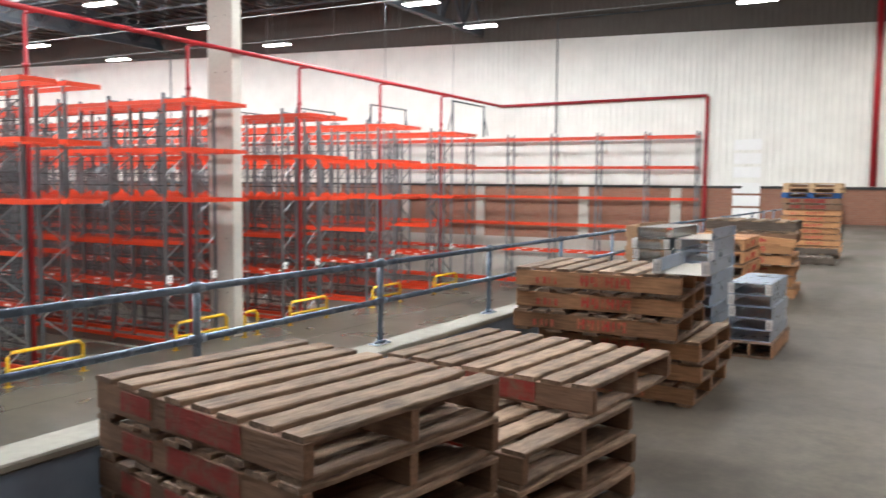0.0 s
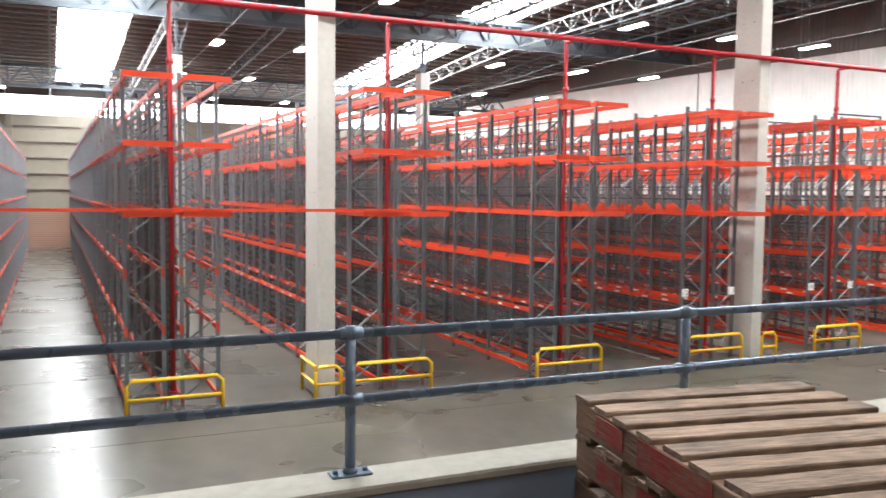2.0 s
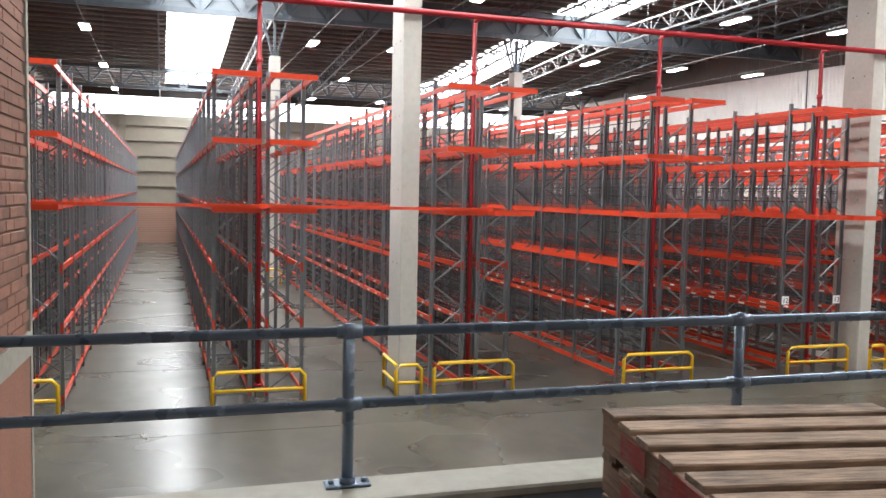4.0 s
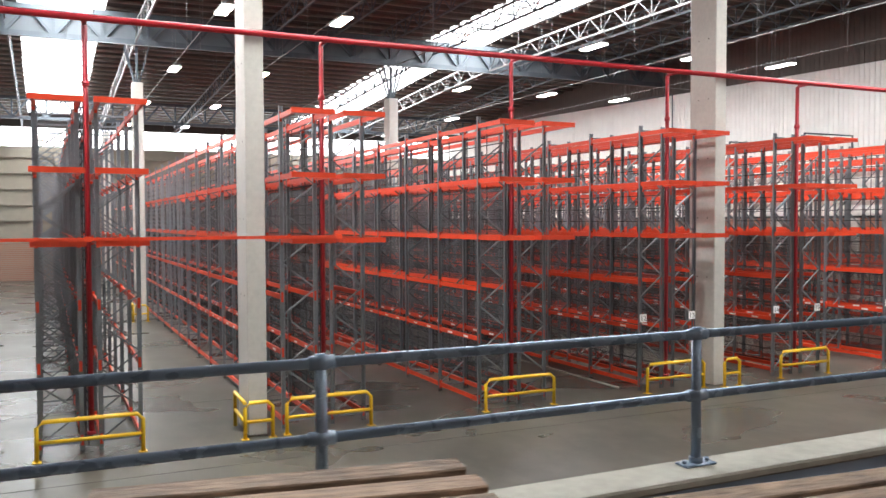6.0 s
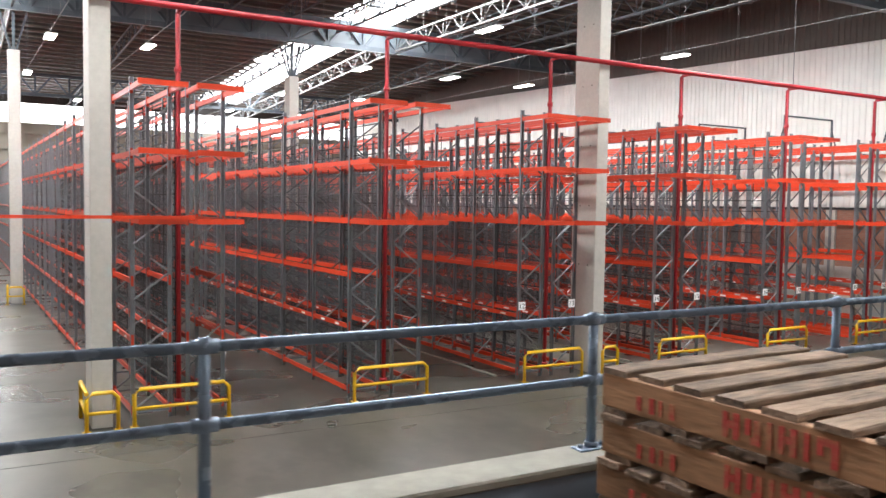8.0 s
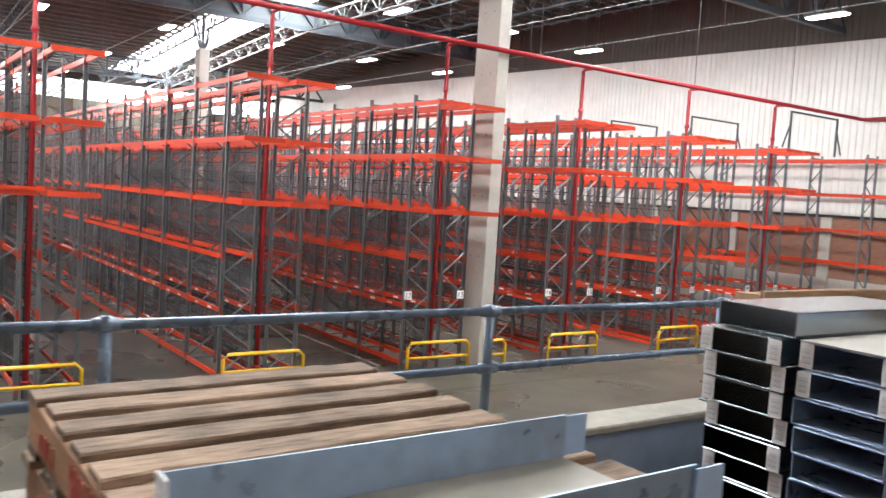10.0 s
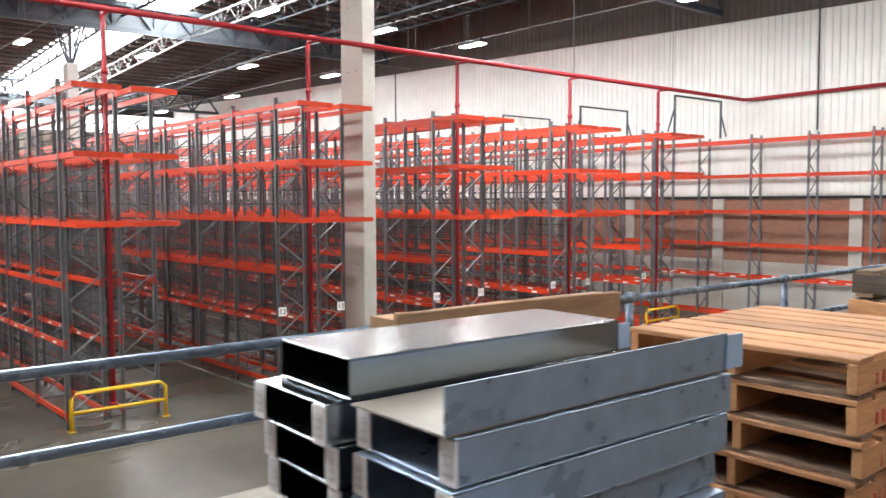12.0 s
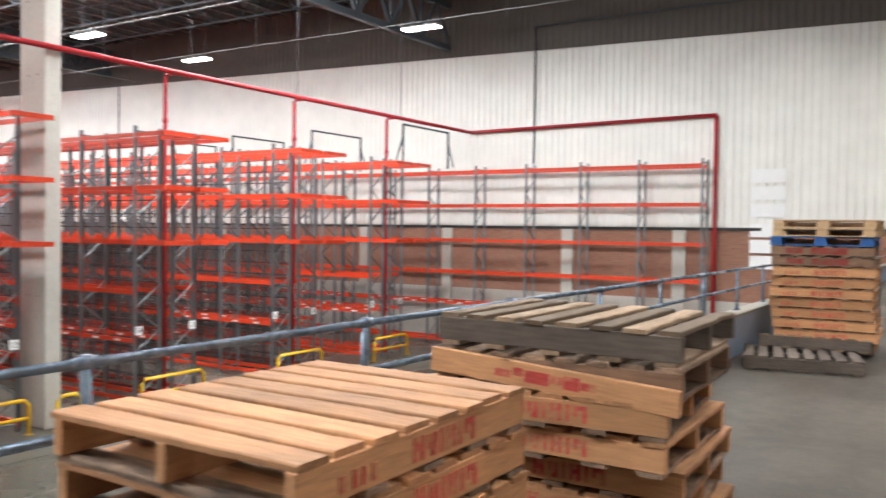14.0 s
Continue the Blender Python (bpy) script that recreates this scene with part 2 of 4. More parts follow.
def worn_paint(name, paint, wood, keep):
    """Stencil paint rubbed through to the wood under it."""
    m = mat(name, paint, 0.78, 0, 0.25, 22, 5, 0.3, stretch=(3, 0.5, 3), rnd=0.1)
    N, L = m.node_tree.nodes, m.node_tree.links
    b = N["Principled BSDF"]
    src = b.inputs["Base Color"].links[0].from_socket
    tc, n, r, x = N.new("ShaderNodeTexCoord"), N.new("ShaderNodeTexNoise"), N.new("ShaderNodeMapRange"), N.new("ShaderNodeMix")
    info, add = N.new("ShaderNodeObjectInfo"), N.new("ShaderNodeVectorMath")
    add.operation = "ADD"
    scl = N.new("ShaderNodeMath")
    scl.operation = "MULTIPLY"
    scl.inputs[1].default_value = 40
    L.new(info.outputs["Random"], scl.inputs[0])
    L.new(tc.outputs["Object"], add.inputs[0])
    L.new(scl.outputs[0], add.inputs[1])
    L.new(add.outputs[0], n.inputs["Vector"])
    n.inputs["Scale"].default_value, n.inputs["Detail"].default_value, n.inputs["Roughness"].default_value = 11, 7, 0.7
    r.inputs["From Min"].default_value, r.inputs["From Max"].default_value = keep - 0.1, keep + 0.12
    L.new(n.outputs["Fac"], r.inputs["Value"])
    x.data_type = "RGBA"
    L.new(r.outputs[0], x.inputs[0])
    L.new(src, x.inputs[6])
    x.inputs[7].default_value = (*wood, 1)
    L.new(x.outputs[2], b.inputs["Base Color"])
    return m


M_STENCIL = worn_paint("red_stencil_paint", (0.56, 0.075, 0.06), (0.55, 0.31, 0.16), 0.56)
M_STENCILOLD = worn_paint("faded_red_paint", (0.30, 0.035, 0.03), (0.19, 0.11, 0.07), 0.54)
M_CODE = mat("grey_print", (0.5, 0.5, 0.52), 0.7, 0, 0.1, 20, 3, 0.0)
M_WIRE = mat("dark_mesh_wire", (0.03, 0.029, 0.03), 0.75, 0.0, 0.2, 10, 1, 0.0)
M_BRICKP = mat("red_brick", (0.23, 0.105, 0.07), 0.85, 0, 0.22, 30, 3, 0.4, rnd=0.18)
M_MORTAR = mat("mortar", (0.16, 0.10, 0.075), 0.9, 0, 0.15, 30, 3, 0.3)
M_BEIGE = mat("beige_sheeting", (0.22, 0.195, 0.155), 0.6, 0, 0.1, 2, 0.3, 0.0)
M_WRAP = mat("blue_protective_tape", (0.34, 0.47, 0.66), 0.5, 0, 0.1, 12, 2, 0.05)
M_LAMP = glow("lamp_diffuser", (1.0, 0.975, 0.925), 46)
M_SKYPANE = glow("skylight_pane", (0.95, 0.98, 1.0), 3.0)
M_BAFFLE = mat("grey_baffle_sheet", (0.11, 0.125, 0.14), 0.6, 0, 0.12, 2, 0.3, 0.0)
M_JOINT = mat("joint_filler", (0.03, 0.03, 0.028), 0.7, 0, 0.2, 6, 1, 0.0)
M_DARK = mat("dark_rubber", (0.03, 0.03, 0.03), 0.7, 0, 0.2, 10, 1, 0.0)


def brick_wall_material(name):
    m = bpy.data.materials.new(name)
    m.use_nodes = True
    N, L = m.node_tree.nodes, m.node_tree.links
    b = N["Principled BSDF"]
    tc, mp, br = N.new("ShaderNodeTexCoord"), N.new("ShaderNodeMapping"), N.new("ShaderNodeTexBrick")
    mp.inputs["Rotation"].default_value = (radians(90), 0, radians(90))
    L.new(tc.outputs["Object"], mp.inputs["Vector"])
    sw = N.new("ShaderNodeSeparateXYZ")
    cb = N.new("ShaderNodeCombineXYZ")
    L.new(tc.outputs["Object"], sw.inputs[0])
    L.new(sw.outputs["Y"], cb.inputs["X"])
    L.new(sw.outputs["Z"], cb.inputs["Y"])
    L.new(cb.outputs[0], br.inputs["Vector"])
    br.inputs["Scale"].default_value = 1.0
    br.inputs["Brick Width"].default_value, br.inputs["Row Height"].default_value, br.inputs["Mortar Size"].default_value = 0.23, 0.085, 0.008
    br.inputs["Color1"].default_value, br.inputs["Color2"].default_value = (0.25, 0.105, 0.068, 1), (0.30, 0.135, 0.088, 1)
    br.inputs["Mortar"].default_value = (0.25, 0.18, 0.14, 1)
    L.new(br.outputs["Color"], b.inputs["Base Color"])
    b.inputs["Roughness"].default_value = 0.85
    bp = N.new("ShaderNodeBump")
    bp.inputs["Strength"].default_value = 0.4
    L.new(br.outputs["Fac"], bp.inputs["Height"])
    bp.invert = True
    L.new(bp.outputs[0], b.inputs["Normal"])
    return m


M_BRICKW = brick_wall_material("far_brickwork")


# ---- mesh helpers ----
def box(bm, x0, y0, z0, x1, y1, z1, bevel=0.0):
    vs = [bm.verts.new(p) for p in ((x0, y0, z0), (x1, y0, z0), (x1, y1, z0), (x0, y1, z0), (x0, y0, z1), (x1, y0, z1), (x1, y1, z1), (x0, y1, z1))]
    fs = [bm.faces.new([vs[i] for i in f]) for f in ((0, 3, 2, 1), (4, 5, 6, 7), (0, 1, 5, 4), (1, 2, 6, 5), (2, 3, 7, 6), (3, 0, 4, 7))]
    if bevel:
        es = list({e for f in fs for e in f.edges})
        bmesh.ops.bevel(bm, geom=es, offset=bevel, segments=1, affect="EDGES")
    return vs


def tube(bm, pts, r, n=10):
    """A round pipe through the points, with closed ends."""
    pts = [Vector(p) for p in pts]
    rings = []
    for i, p in enumerate(pts):
        d = (pts[min(i + 1, len(pts) - 1)] - pts[max(i - 1, 0)]).normalized()
        u = d.cross(Vector((0, 0, 1)) if abs(d.z) < 0.9 else Vector((1, 0, 0))).normalized()
        v = d.cross(u)
        rings.append([bm.verts.new(p + r * (math.cos(2 * math.pi * k / n) * u + math.sin(2 * math.pi * k / n) * v)) for k in range(n)])
    for a, b in zip(rings, rings[1:]):
        for k in range(n):
            f = bm.faces.new((a[k], a[(k + 1) % n], b[(k + 1) % n], b[k]))
            f.smooth = True
    bm.faces.new(rings[0])
    bm.faces.new(list(reversed(rings[-1])))


def bar(bm, a, b, w, h):
    """A straight rectangular bar from a to b."""
    a, b = Vector(a), Vector(b)
    d = (b - a).normalized()
    u = d.cross(Vector((0, 0, 1)) if abs(d.z) < 0.95 else Vector((1, 0, 0))).normalized()
    v = u.cross(d)
    vs = [bm.verts.new(p + su * u * w / 2 + sv * v * h / 2) for p in (a, b) for su, sv in ((-1, -1), (1, -1), (1, 1), (-1, 1))]
    for f in ((0, 1, 2, 3), (7, 6, 5, 4), (0, 4, 5, 1), (1, 5, 6, 2), (2, 6, 7, 3), (3, 7, 4, 0)):
        bm.faces.new([vs[i] for i in f])


def mesh_of(name, bm, material):
    bmesh.ops.recalc_face_normals(bm, faces=bm.faces)
    me = bpy.data.meshes.new(name)
    bm.to_mesh(me)
    bm.free()
    me.materials.append(material)
    return me


def part(name, bm, material, parent=None, label=""):
    ob = new(name, mesh_of(name, bm, material))
    ob.parent = parent
    return tagged(ob, label)


def put(name, me, parent, m=None, label=""):
    ob = new(name, me)
    ob.parent = parent
    if m is not None:
        ob.matrix_basis = m
    return tagged(ob, label)


def leaning(ob):
    """Turns a thing of the side wall with the wall."""
    ob.matrix_basis = pose(38.45, 19.1, 0, 0, 0, SKEW) @ pose(-38.45, -19.1, 0) @ ob.matrix_basis
    return ob


def solid(name, material, *b, bevel=0.0, label="", category="", kind="structure"):
    bm = bmesh.new()
    box(bm, *b, bevel=bevel)
    return tagged(part(name, bm, material), label, category, kind=kind)


def thing(name, x, y, z, label, category, group="", rz=0.0):
    e = new(name)
    e.matrix_basis = pose(x, y, z, 0, 0, rz)
    return tagged(e, label, category, group)


# ---- large structure ----
LOW = -3.65
ROWS = [-4.6, 0.8, 6.18, 11.57, 16.96, 22.32, 27.6, 32.8]
FRONT = 19.1
XW = 38.45
YFAR = 79.0
ROOF = 12.7
solid("floor", M_FLOOR, -14, 2.05, LOW - 0.2, XW + 1.6, YFAR, LOW, label="smooth grey polished concrete warehouse floor", category="floor")
solid("floor_platform", M_DECK, -14, -12, -0.3, XW + 1.6, 2.0, 0.0, label="worn stained grey concrete platform floor", category="floor")
solid("wall_retaining", M_CONC, -14, 2.0, LOW - 0.2, XW + 1.6, 2.046, 0.0, label="grey concrete retaining wall under the platform edge", category="wall")
solid("wall_kerb", M_KERBFACE, -14, 1.865, 0.003, XW + 1.6, 2.05, 0.475, label="low blue-grey painted upstand wall at the platform edge", category="kerb")
solid("trim_kerb_coping", M_KERB, -14, 1.85, 0.478, XW + 1.6, 2.065, 0.515, bevel=0.008, label="pale cream concrete coping on the low wall", category="kerb")
solid("wall_west", M_BEIGE, -14.3, -12, LOW, -14, YFAR, ROOF, label="plain beige side wall", category="wall")
# unseen closing wall, in dark brick so the steel mirrors little brightness
solid("wall_south", M_BRICKW, -14, -12.3, -0.3, XW + 1.6, -12, ROOF, label="unseen plain brick wall added behind the platform", category="wall")
leaning(solid("wall_east", M_CONC, XW, -14, LOW, XW + 0.3, YFAR + 2, -1.15, label="grey concrete base of the side wall", category="wall"))
leaning(solid("wall_east_brick", M_BRICKW, XW + 0.01, -14, -1.15, XW + 0.3, YFAR + 2, 1.62, label="red-brown brick band of the side wall", category="wall"))


def corrugated(name, material, x, y0, y1, z0, z1, label, top=0.0, low=0.0):
    """Trapezoid-ribbed metal sheeting whose ribs stand upright, on a wall that faces -x."""
    bm = bmesh.new()
    prof = []
    y = y0
    while y < y1:
        prof += [(x, y), (x, y + 0.19), (x - 0.034, y + 0.215), (x - 0.034, y + 0.275)]
        y += 0.30
    prof.append((x, y1))
    lo = [bm.verts.new((p[0], p[1], z0 + low * (p[1] - 2))) for p in prof]
    hi = [bm.verts.new((p[0], p[1], z1 + top * (p[1] - 2))) for p in prof]
    for i in range(len(prof) - 1):
        bm.faces.new((lo[i], lo[i + 1], hi[i + 1], hi[i]))
    if not low:
        box(bm, x + 0.004, y0, z0, x + 0.3, y1, ROOF)
    return tagged(part(name, bm, material), label, "wall", kind="structure")


leaning(corrugated("wall_east_sheeting", M_SHEET, XW, -14, YFAR + 2, 1.66, 8.95, "white ribbed metal sheeting of the side wall", top=0.025))
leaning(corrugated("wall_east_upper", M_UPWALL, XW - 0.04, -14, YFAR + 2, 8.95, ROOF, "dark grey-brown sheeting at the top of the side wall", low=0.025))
leaning(solid("trim_flashing", M_DARK, XW - 0.06, -14, 1.58, XW + 0.2, YFAR + 2, 1.70, label="dark flashing strip under the sheeting", category="trim"))
for i, y in enumerate((3.9, 9.2, 13.9, 19.85, 24.6, 29.5, 34.4, 39.3, 44.2, 49, 54, 59, 64, 69, 74)):
    leaning(solid("trim_pilaster", M_CONC, XW - 0.12, y - 0.25, LOW, XW + 0.012, y + 0.25, 1.578, label="pale concrete pilaster on the brick wall", category="pilaster"))

# far wall: brick base, beige sheeting, a long window band near the roof
solid("wall_north_base", M_BRICKW, -14, YFAR, LOW, XW + 0.3, YFAR + 0.3, -0.3, label="brown brick base of the end wall", category="wall")
solid("wall_north", M_BEIGE, -14, YFAR + 0.01, -0.3, XW + 0.3, YFAR + 0.3, 8.2, label="beige sheeted end wall", category="wall")
solid("wall_north_top", M_ROOF, -14, YFAR + 0.01, 9.9, XW + 0.3, YFAR + 0.3, ROOF, label="dark strip of the end wall above the windows", category="wall")
bm = bmesh.new()
x = -14
while x < XW:
    box(bm, x, YFAR - 0.3, LOW, x + 0.6, YFAR, 8.2)
    x += 6.0
for z in (1.6, 3.0, 4.4, 5.8, 7.2):
    box(bm, -14, YFAR - 0.22, z, XW, YFAR + 0.004, z + 0.16)
tagged(part("trim_north_posts", bm, M_BEIGE), "beige posts and girts of the end wall", "trim", kind="structure")
win = thing("window_1", 14, YFAR + 0.15, 8.2, "long bright clerestory window band in the end wall", "window")
win["kind"] = "structure"
bm = bmesh.new()
box(bm, -28, 0.02, 0, 24.4, 0.05, 1.7)
part("pane", bm, M_SKYPANE, win)
bm = bmesh.new()
for k in range(27):
    box(bm, -28 + 2 * k, -0.06, 0, -27.94 + 2 * k, 0.0, 1.7)
part("window_frame", bm, M_TRUSS, win)

# ceiling: roof sheets with purlins in one mesh, skylight strips between them
bm = bmesh.new()
edges = [-16.0]
for sx in SKYLIGHTS:
    edges += [sx - 2.05, sx + 2.05]
edges.append(XW + 3)
tilt = math.tan(radians(SKEW))


def slab(bm, x0, x1, y0, y1, z0, z1):
    """A flat box whose sides follow the leaning roof lines."""
    vs = [bm.verts.new((x - tilt * (y - 19.1), y, z)) for z in (z0, z1) for x, y in ((x0, y0), (x1, y0), (x1, y1), (x0, y1))]
    return [bm.faces.new([vs[i] for i in f]) for f in ((0, 3, 2, 1), (4, 5, 6, 7), (0, 1, 5, 4), (1, 2, 6, 5), (2, 3, 7, 6), (3, 0, 4, 7))]


for a, b in zip(edges[::2], edges[1::2]):
    slab(bm, a, b, -12.3, RIDGE, ROOF, ROOF + 0.25)
    for f in slab(bm, a, b, RIDGE, YFAR + 0.3, ROOF, ROOF + 0.25):
        for v in f.verts:
            v.co.z = ROOF + roof_drop(v.co.y) + (0.25 if v.co.z > ROOF + 0.1 + roof_drop(v.co.y) else 0.0)
    for k in range(72):
        y0 = -12 + 1.26 * k
        d = roof_drop(y0 + 0.16)
        for f in slab(bm, a, b, y0, y0 + 0.16, ROOF - 0.13 + d, ROOF - 0.003 + d):
            f.material_index = 1
for a, b, y in zip(edges[1:-1:2], edges[2:-1:2], SKY_START):
    slab(bm, a, b, -12.3, y, ROOF, ROOF + 0.25)
roof = tagged(part("ceiling", bm, M_ROOF), "dark brown corrugated warehouse roof underside with purlins", "ceiling", kind="structure")
roof.data.materials.append(M_PURLIN)
for i, sx in enumerate(SKYLIGHTS):
    w = new("window_%d" % (i + 2))
    w.matrix_basis = lean(sx, 33, ROOF + 0.1)
    tagged(w, "long translucent roof skylight strip, bright with daylight", "skylight", kind="structure")
    for k in range(14):
        bm = bmesh.new()
        y0 = 7.0 + 5.0 * k
        d0, d1 = roof_drop(y0), roof_drop(y0 + 5)
        for v in box(bm, -2.1, y0 - 33, 0, 2.1, y0 - 28.08, 0.04):
            v.co.z += d0 if v.co.y < y0 - 32 else d1
        part("pane", bm, M_SKYPANE, w)
    bm = bmesh.new()
    for k in range(15):
        d = roof_drop(7 + 5.0 * k)
        box(bm, -2.1, -26.08 + 5.0 * k, -0.05 + d, 2.1, -26.0 + 5.0 * k, 0.06 + d)
    for k in range(28):
        d = roof_drop(8 + 2.5 * k)
        box(bm, -2.04, -25 + 2.5 * k, -0.2 + d, 2.04, -24.95 + 2.5 * k, -0.14 + d)
    part("window_frame", bm, M_TRUSS, w)


def truss(name, a, b, depth, step, material, chord=0.14, web=0.09, label=""):
    """A lattice girder from a to b: chords, posts and diagonals."""
    a, b = Vector(a), Vector(b)
    n = max(2, round((b - a).length / step))
    up = Vector((0, 0, depth))
    e = tagged(new(name), label, "roof truss")
    bm = bmesh.new()
    bar(bm, a, b, chord, chord)
    part("bottom_chord", bm, material, e)
    bm = bmesh.new()
    bar(bm, a + up, b + up, chord, chord)
    part("top_chord", bm, material, e)
    half = (b - a) / n / 2
    made = []
    for nm, p, q in (("web_post", Vector(), up), ("web_diagonal", Vector(), half + up), ("web_diagonal", half + up, 2 * half)):
        bm = bmesh.new()
        bar(bm, p, q, web, web)
        made.append((nm, mesh_of(nm, bm, material)))
    for i in range(n):
        for nm, me in made:
            put(nm, me, e, Matrix.Translation(a.lerp(b, i / n)))
    return e


GIRDER = "dark grey-blue steel lattice girder under the roof"
truss("roof_truss", (-14, 19.9, 9.85), (XW - 0.1, 19.9, 9.85), 1.9, 2.2, M_TRUSS, 0.26, 0.14, GIRDER)
g = truss("roof_truss", (-14, RIDGE, 10.75), (XW - 1.3, RIDGE, 10.75), 1.35, 2.2, M_TRUSS, 0.26, 0.14, GIRDER)
bm = bmesh.new()
box(bm, -14, RIDGE + 0.14, 10.75, XW - 1.3, RIDGE + 0.16, 12.1)
part("baffle_panel", bm, M_BAFFLE, g, "grey sheet panel behind the lattice")
truss("roof_truss", (-14, 69.0, 9.55), (XW - 2.5, 69.0, 9.55), 1.5, 2.4, M_TRUSS, 0.24, 0.13, GIRDER)


def joist(x, z, depth, material, chord, web, label, spans):
    for y0, y1 in spans:
        truss("roof_truss", lean(x, y0, z + roof_drop(y0)).translation, lean(x, y1, z + roof_drop(y1)).translation, depth, 1.8, material, chord, web, label)


for x in (4.3, 24.7):
    joist(x, 10.75, 0.85, M_TRUSSLIGHT, 0.09, 0.04, "light painted steel lattice joist under the roof", ((19.9, 43.8), (44.2, 78.8)))
for x in (-1.6, 11.0, 20.9, 31.5):
    joist(x, 11.4, 0.9, M_TRUSS, 0.09, 0.05, "dark slender lattice joist under the roof", ((3.0, 19.4), (19.9, 43.8), (44.2, 78.8)))
for x in (14.3, 17.6, 28.1, 34.8):
    joist(x, 11.6, 0.8, M_TRUSS, 0.08, 0.05, "dark slender lattice joist under the roof", ((3.0, 19.4), (20.4, 43.8)))


# ---- floor joints and pale guide strips ----
bm = bmesh.new()
for y in (16.6, 23.0):
    box(bm, -13.9, y, LOW, XW - 3, y + 0.008, LOW + 0.004)
tagged(part("trim_floor_joint", bm, M_JOINT), "dark sawn joints in the concrete floor", "floor joint", kind="structure")
for rx in (15.55, 20.9):
    bm = bmesh.new()
    bar(bm, (rx, 19.6, LOW + 0.02), (rx - tilt * 50, 69.6, LOW + 0.02), 0.06, 0.04)
    tagged(part("trim_floor_guide", bm, M_KERB), "pale raised floor guide along a rack aisle", "floor guide", kind="structure")

# ---- columns ----
def column(x, y, w, d, top, head, label):
    """A rectangular shaft with cast tie holes, and a steel fork from its top to the girder."""
    e = thing("column", x, y, LOW, label, "column")
    bm = bmesh.new()
    box(bm, -w / 2, -d / 2, 0, w / 2, d / 2, top - LOW, bevel=0.02)
    part("shaft", bm, M_CONC, e)
    bm = bmesh.new()
    z = top - LOW
    for sx in (-1, 1):
        for sy in (-1, 1):
            bar(bm, (0.1 * sx, 0.1 * sy, z), (0.6 * sx, 0.45 * sy, head - LOW), 0.08, 0.08)
    bar(bm, (0, 0, z), (0, 0, head - LOW), 0.14, 0.14)
    part("steel_fork", bm, M_TRUSS, e, "dark steel fork carrying the girder")
    bm = bmesh.new()
    tube(bm, [(-0.004, 0, 0), (0.006, 0, 0)], 0.022, 8)
    hole = mesh_of("tie_hole", bm, M_DARK)
    for k in range(6):
        for y in (-0.22, 0.16):
            put("tie_hole", hole, e, pose(-w / 2 + 0.001, y * d, 1.5 + 1.85 * k))
    return e


column(4.445, 19.37, 0.45, 1.26, 9.0, 9.72, "tall slab-like pale concrete column at the rack ends")
column(18.685, 19.31, 0.43, 1.14, 9.0, 9.72, "tall slab-like pale concrete column at the rack ends")
for x in (3.2, 17.25):
    column(x, 44.3, 0.55, 0.9, 8.7, 10.6, "tall square pale concrete column between the racks")
column(2.1, 69.0, 0.55, 0.9, 8.6, 9.42, "tall square pale concrete column between the racks")


# ---- pallet racks ----
LEVELS = (-3.42, -1.75, -0.38, 1.03, 2.56, 4.04)
BAY = 2.42
NB = 23
NEAR = 6
UP_TOP = 4.30


def upright_bm(bm, x, y):
    """An open C-section post on a foot."""
    prof = ((-0.05, -0.035), (-0.05, 0.035), (0.05, 0.035), (0.05, -0.035), (0.042, -0.035), (0.042, 0.027), (-0.042, 0.027), (-0.042, -0.035))
    lo = [bm.verts.new((x + px, y + py, LOW)) for px, py in prof]
    hi = [bm.verts.new((x + px, y + py, UP_TOP)) for px, py in prof]
    n = len(prof)
    for i in range(n):
        bm.faces.new((lo[i], lo[(i + 1) % n], hi[(i + 1) % n], hi[i]))
    bm.faces.new(hi)
    bm.faces.new(lo)


def braces_bm(bm, y):
    z, s = LOW + 0.25, 1
    while z < UP_TOP - 0.7:
        bar(bm, (-0.41 * s, y, z), (0.41 * s, y, z + 0.62), 0.03, 0.036)
        z += 0.66
        s = -s
    bar(bm, (-0.41, y, LOW + 0.2), (0.41, y, LOW + 0.2), 0.03, 0.045)
    bar(bm, (-0.41, y, UP_TOP - 0.15), (0.41, y, UP_TOP - 0.15), 0.03, 0.045)


def beam_bm(bm, x, y0, y1, z):
    box(bm, x - 0.025, y0, z - 0.06, x + 0.025, y1, z + 0.06)
    box(bm, x - 0.032, y0 - 0.02, z - 0.12, x + 0.032, y0 + 0.03, z + 0.12)
    box(bm, x - 0.032, y1 - 0.03, z - 0.12, x + 0.032, y1 + 0.02, z + 0.12)


def make_meshes():
    bm = bmesh.new(); upright_bm(bm, 0, 0); u = mesh_of("upright", bm, M_UPR)
    bm = bmesh.new(); bar(bm, (-0.41, 0, 0), (0.41, 0, 0.62), 0.03, 0.036); d1 = mesh_of("brace", bm, M_BRACE)
    bm = bmesh.new(); bar(bm, (0.41, 0, 0), (-0.41, 0, 0.62), 0.03, 0.036); d2 = mesh_of("brace", bm, M_BRACE)
    bm = bmesh.new(); bar(bm, (-0.41, 0, 0), (0.41, 0, 0), 0.03, 0.045); d3 = mesh_of("cross_tie", bm, M_UPR)
    br = (d1, d2, d3)
    bm = bmesh.new(); beam_bm(bm, 0, 0.04, BAY - 0.04, 0); be = mesh_of("beam", bm, M_BEAM)
    bm = bmesh.new(); box(bm, -0.029, 0, -0.035, 0.029, 0.26, 0.02); la = mesh_of("label", bm, M_LABEL)
    return u, br, be, la


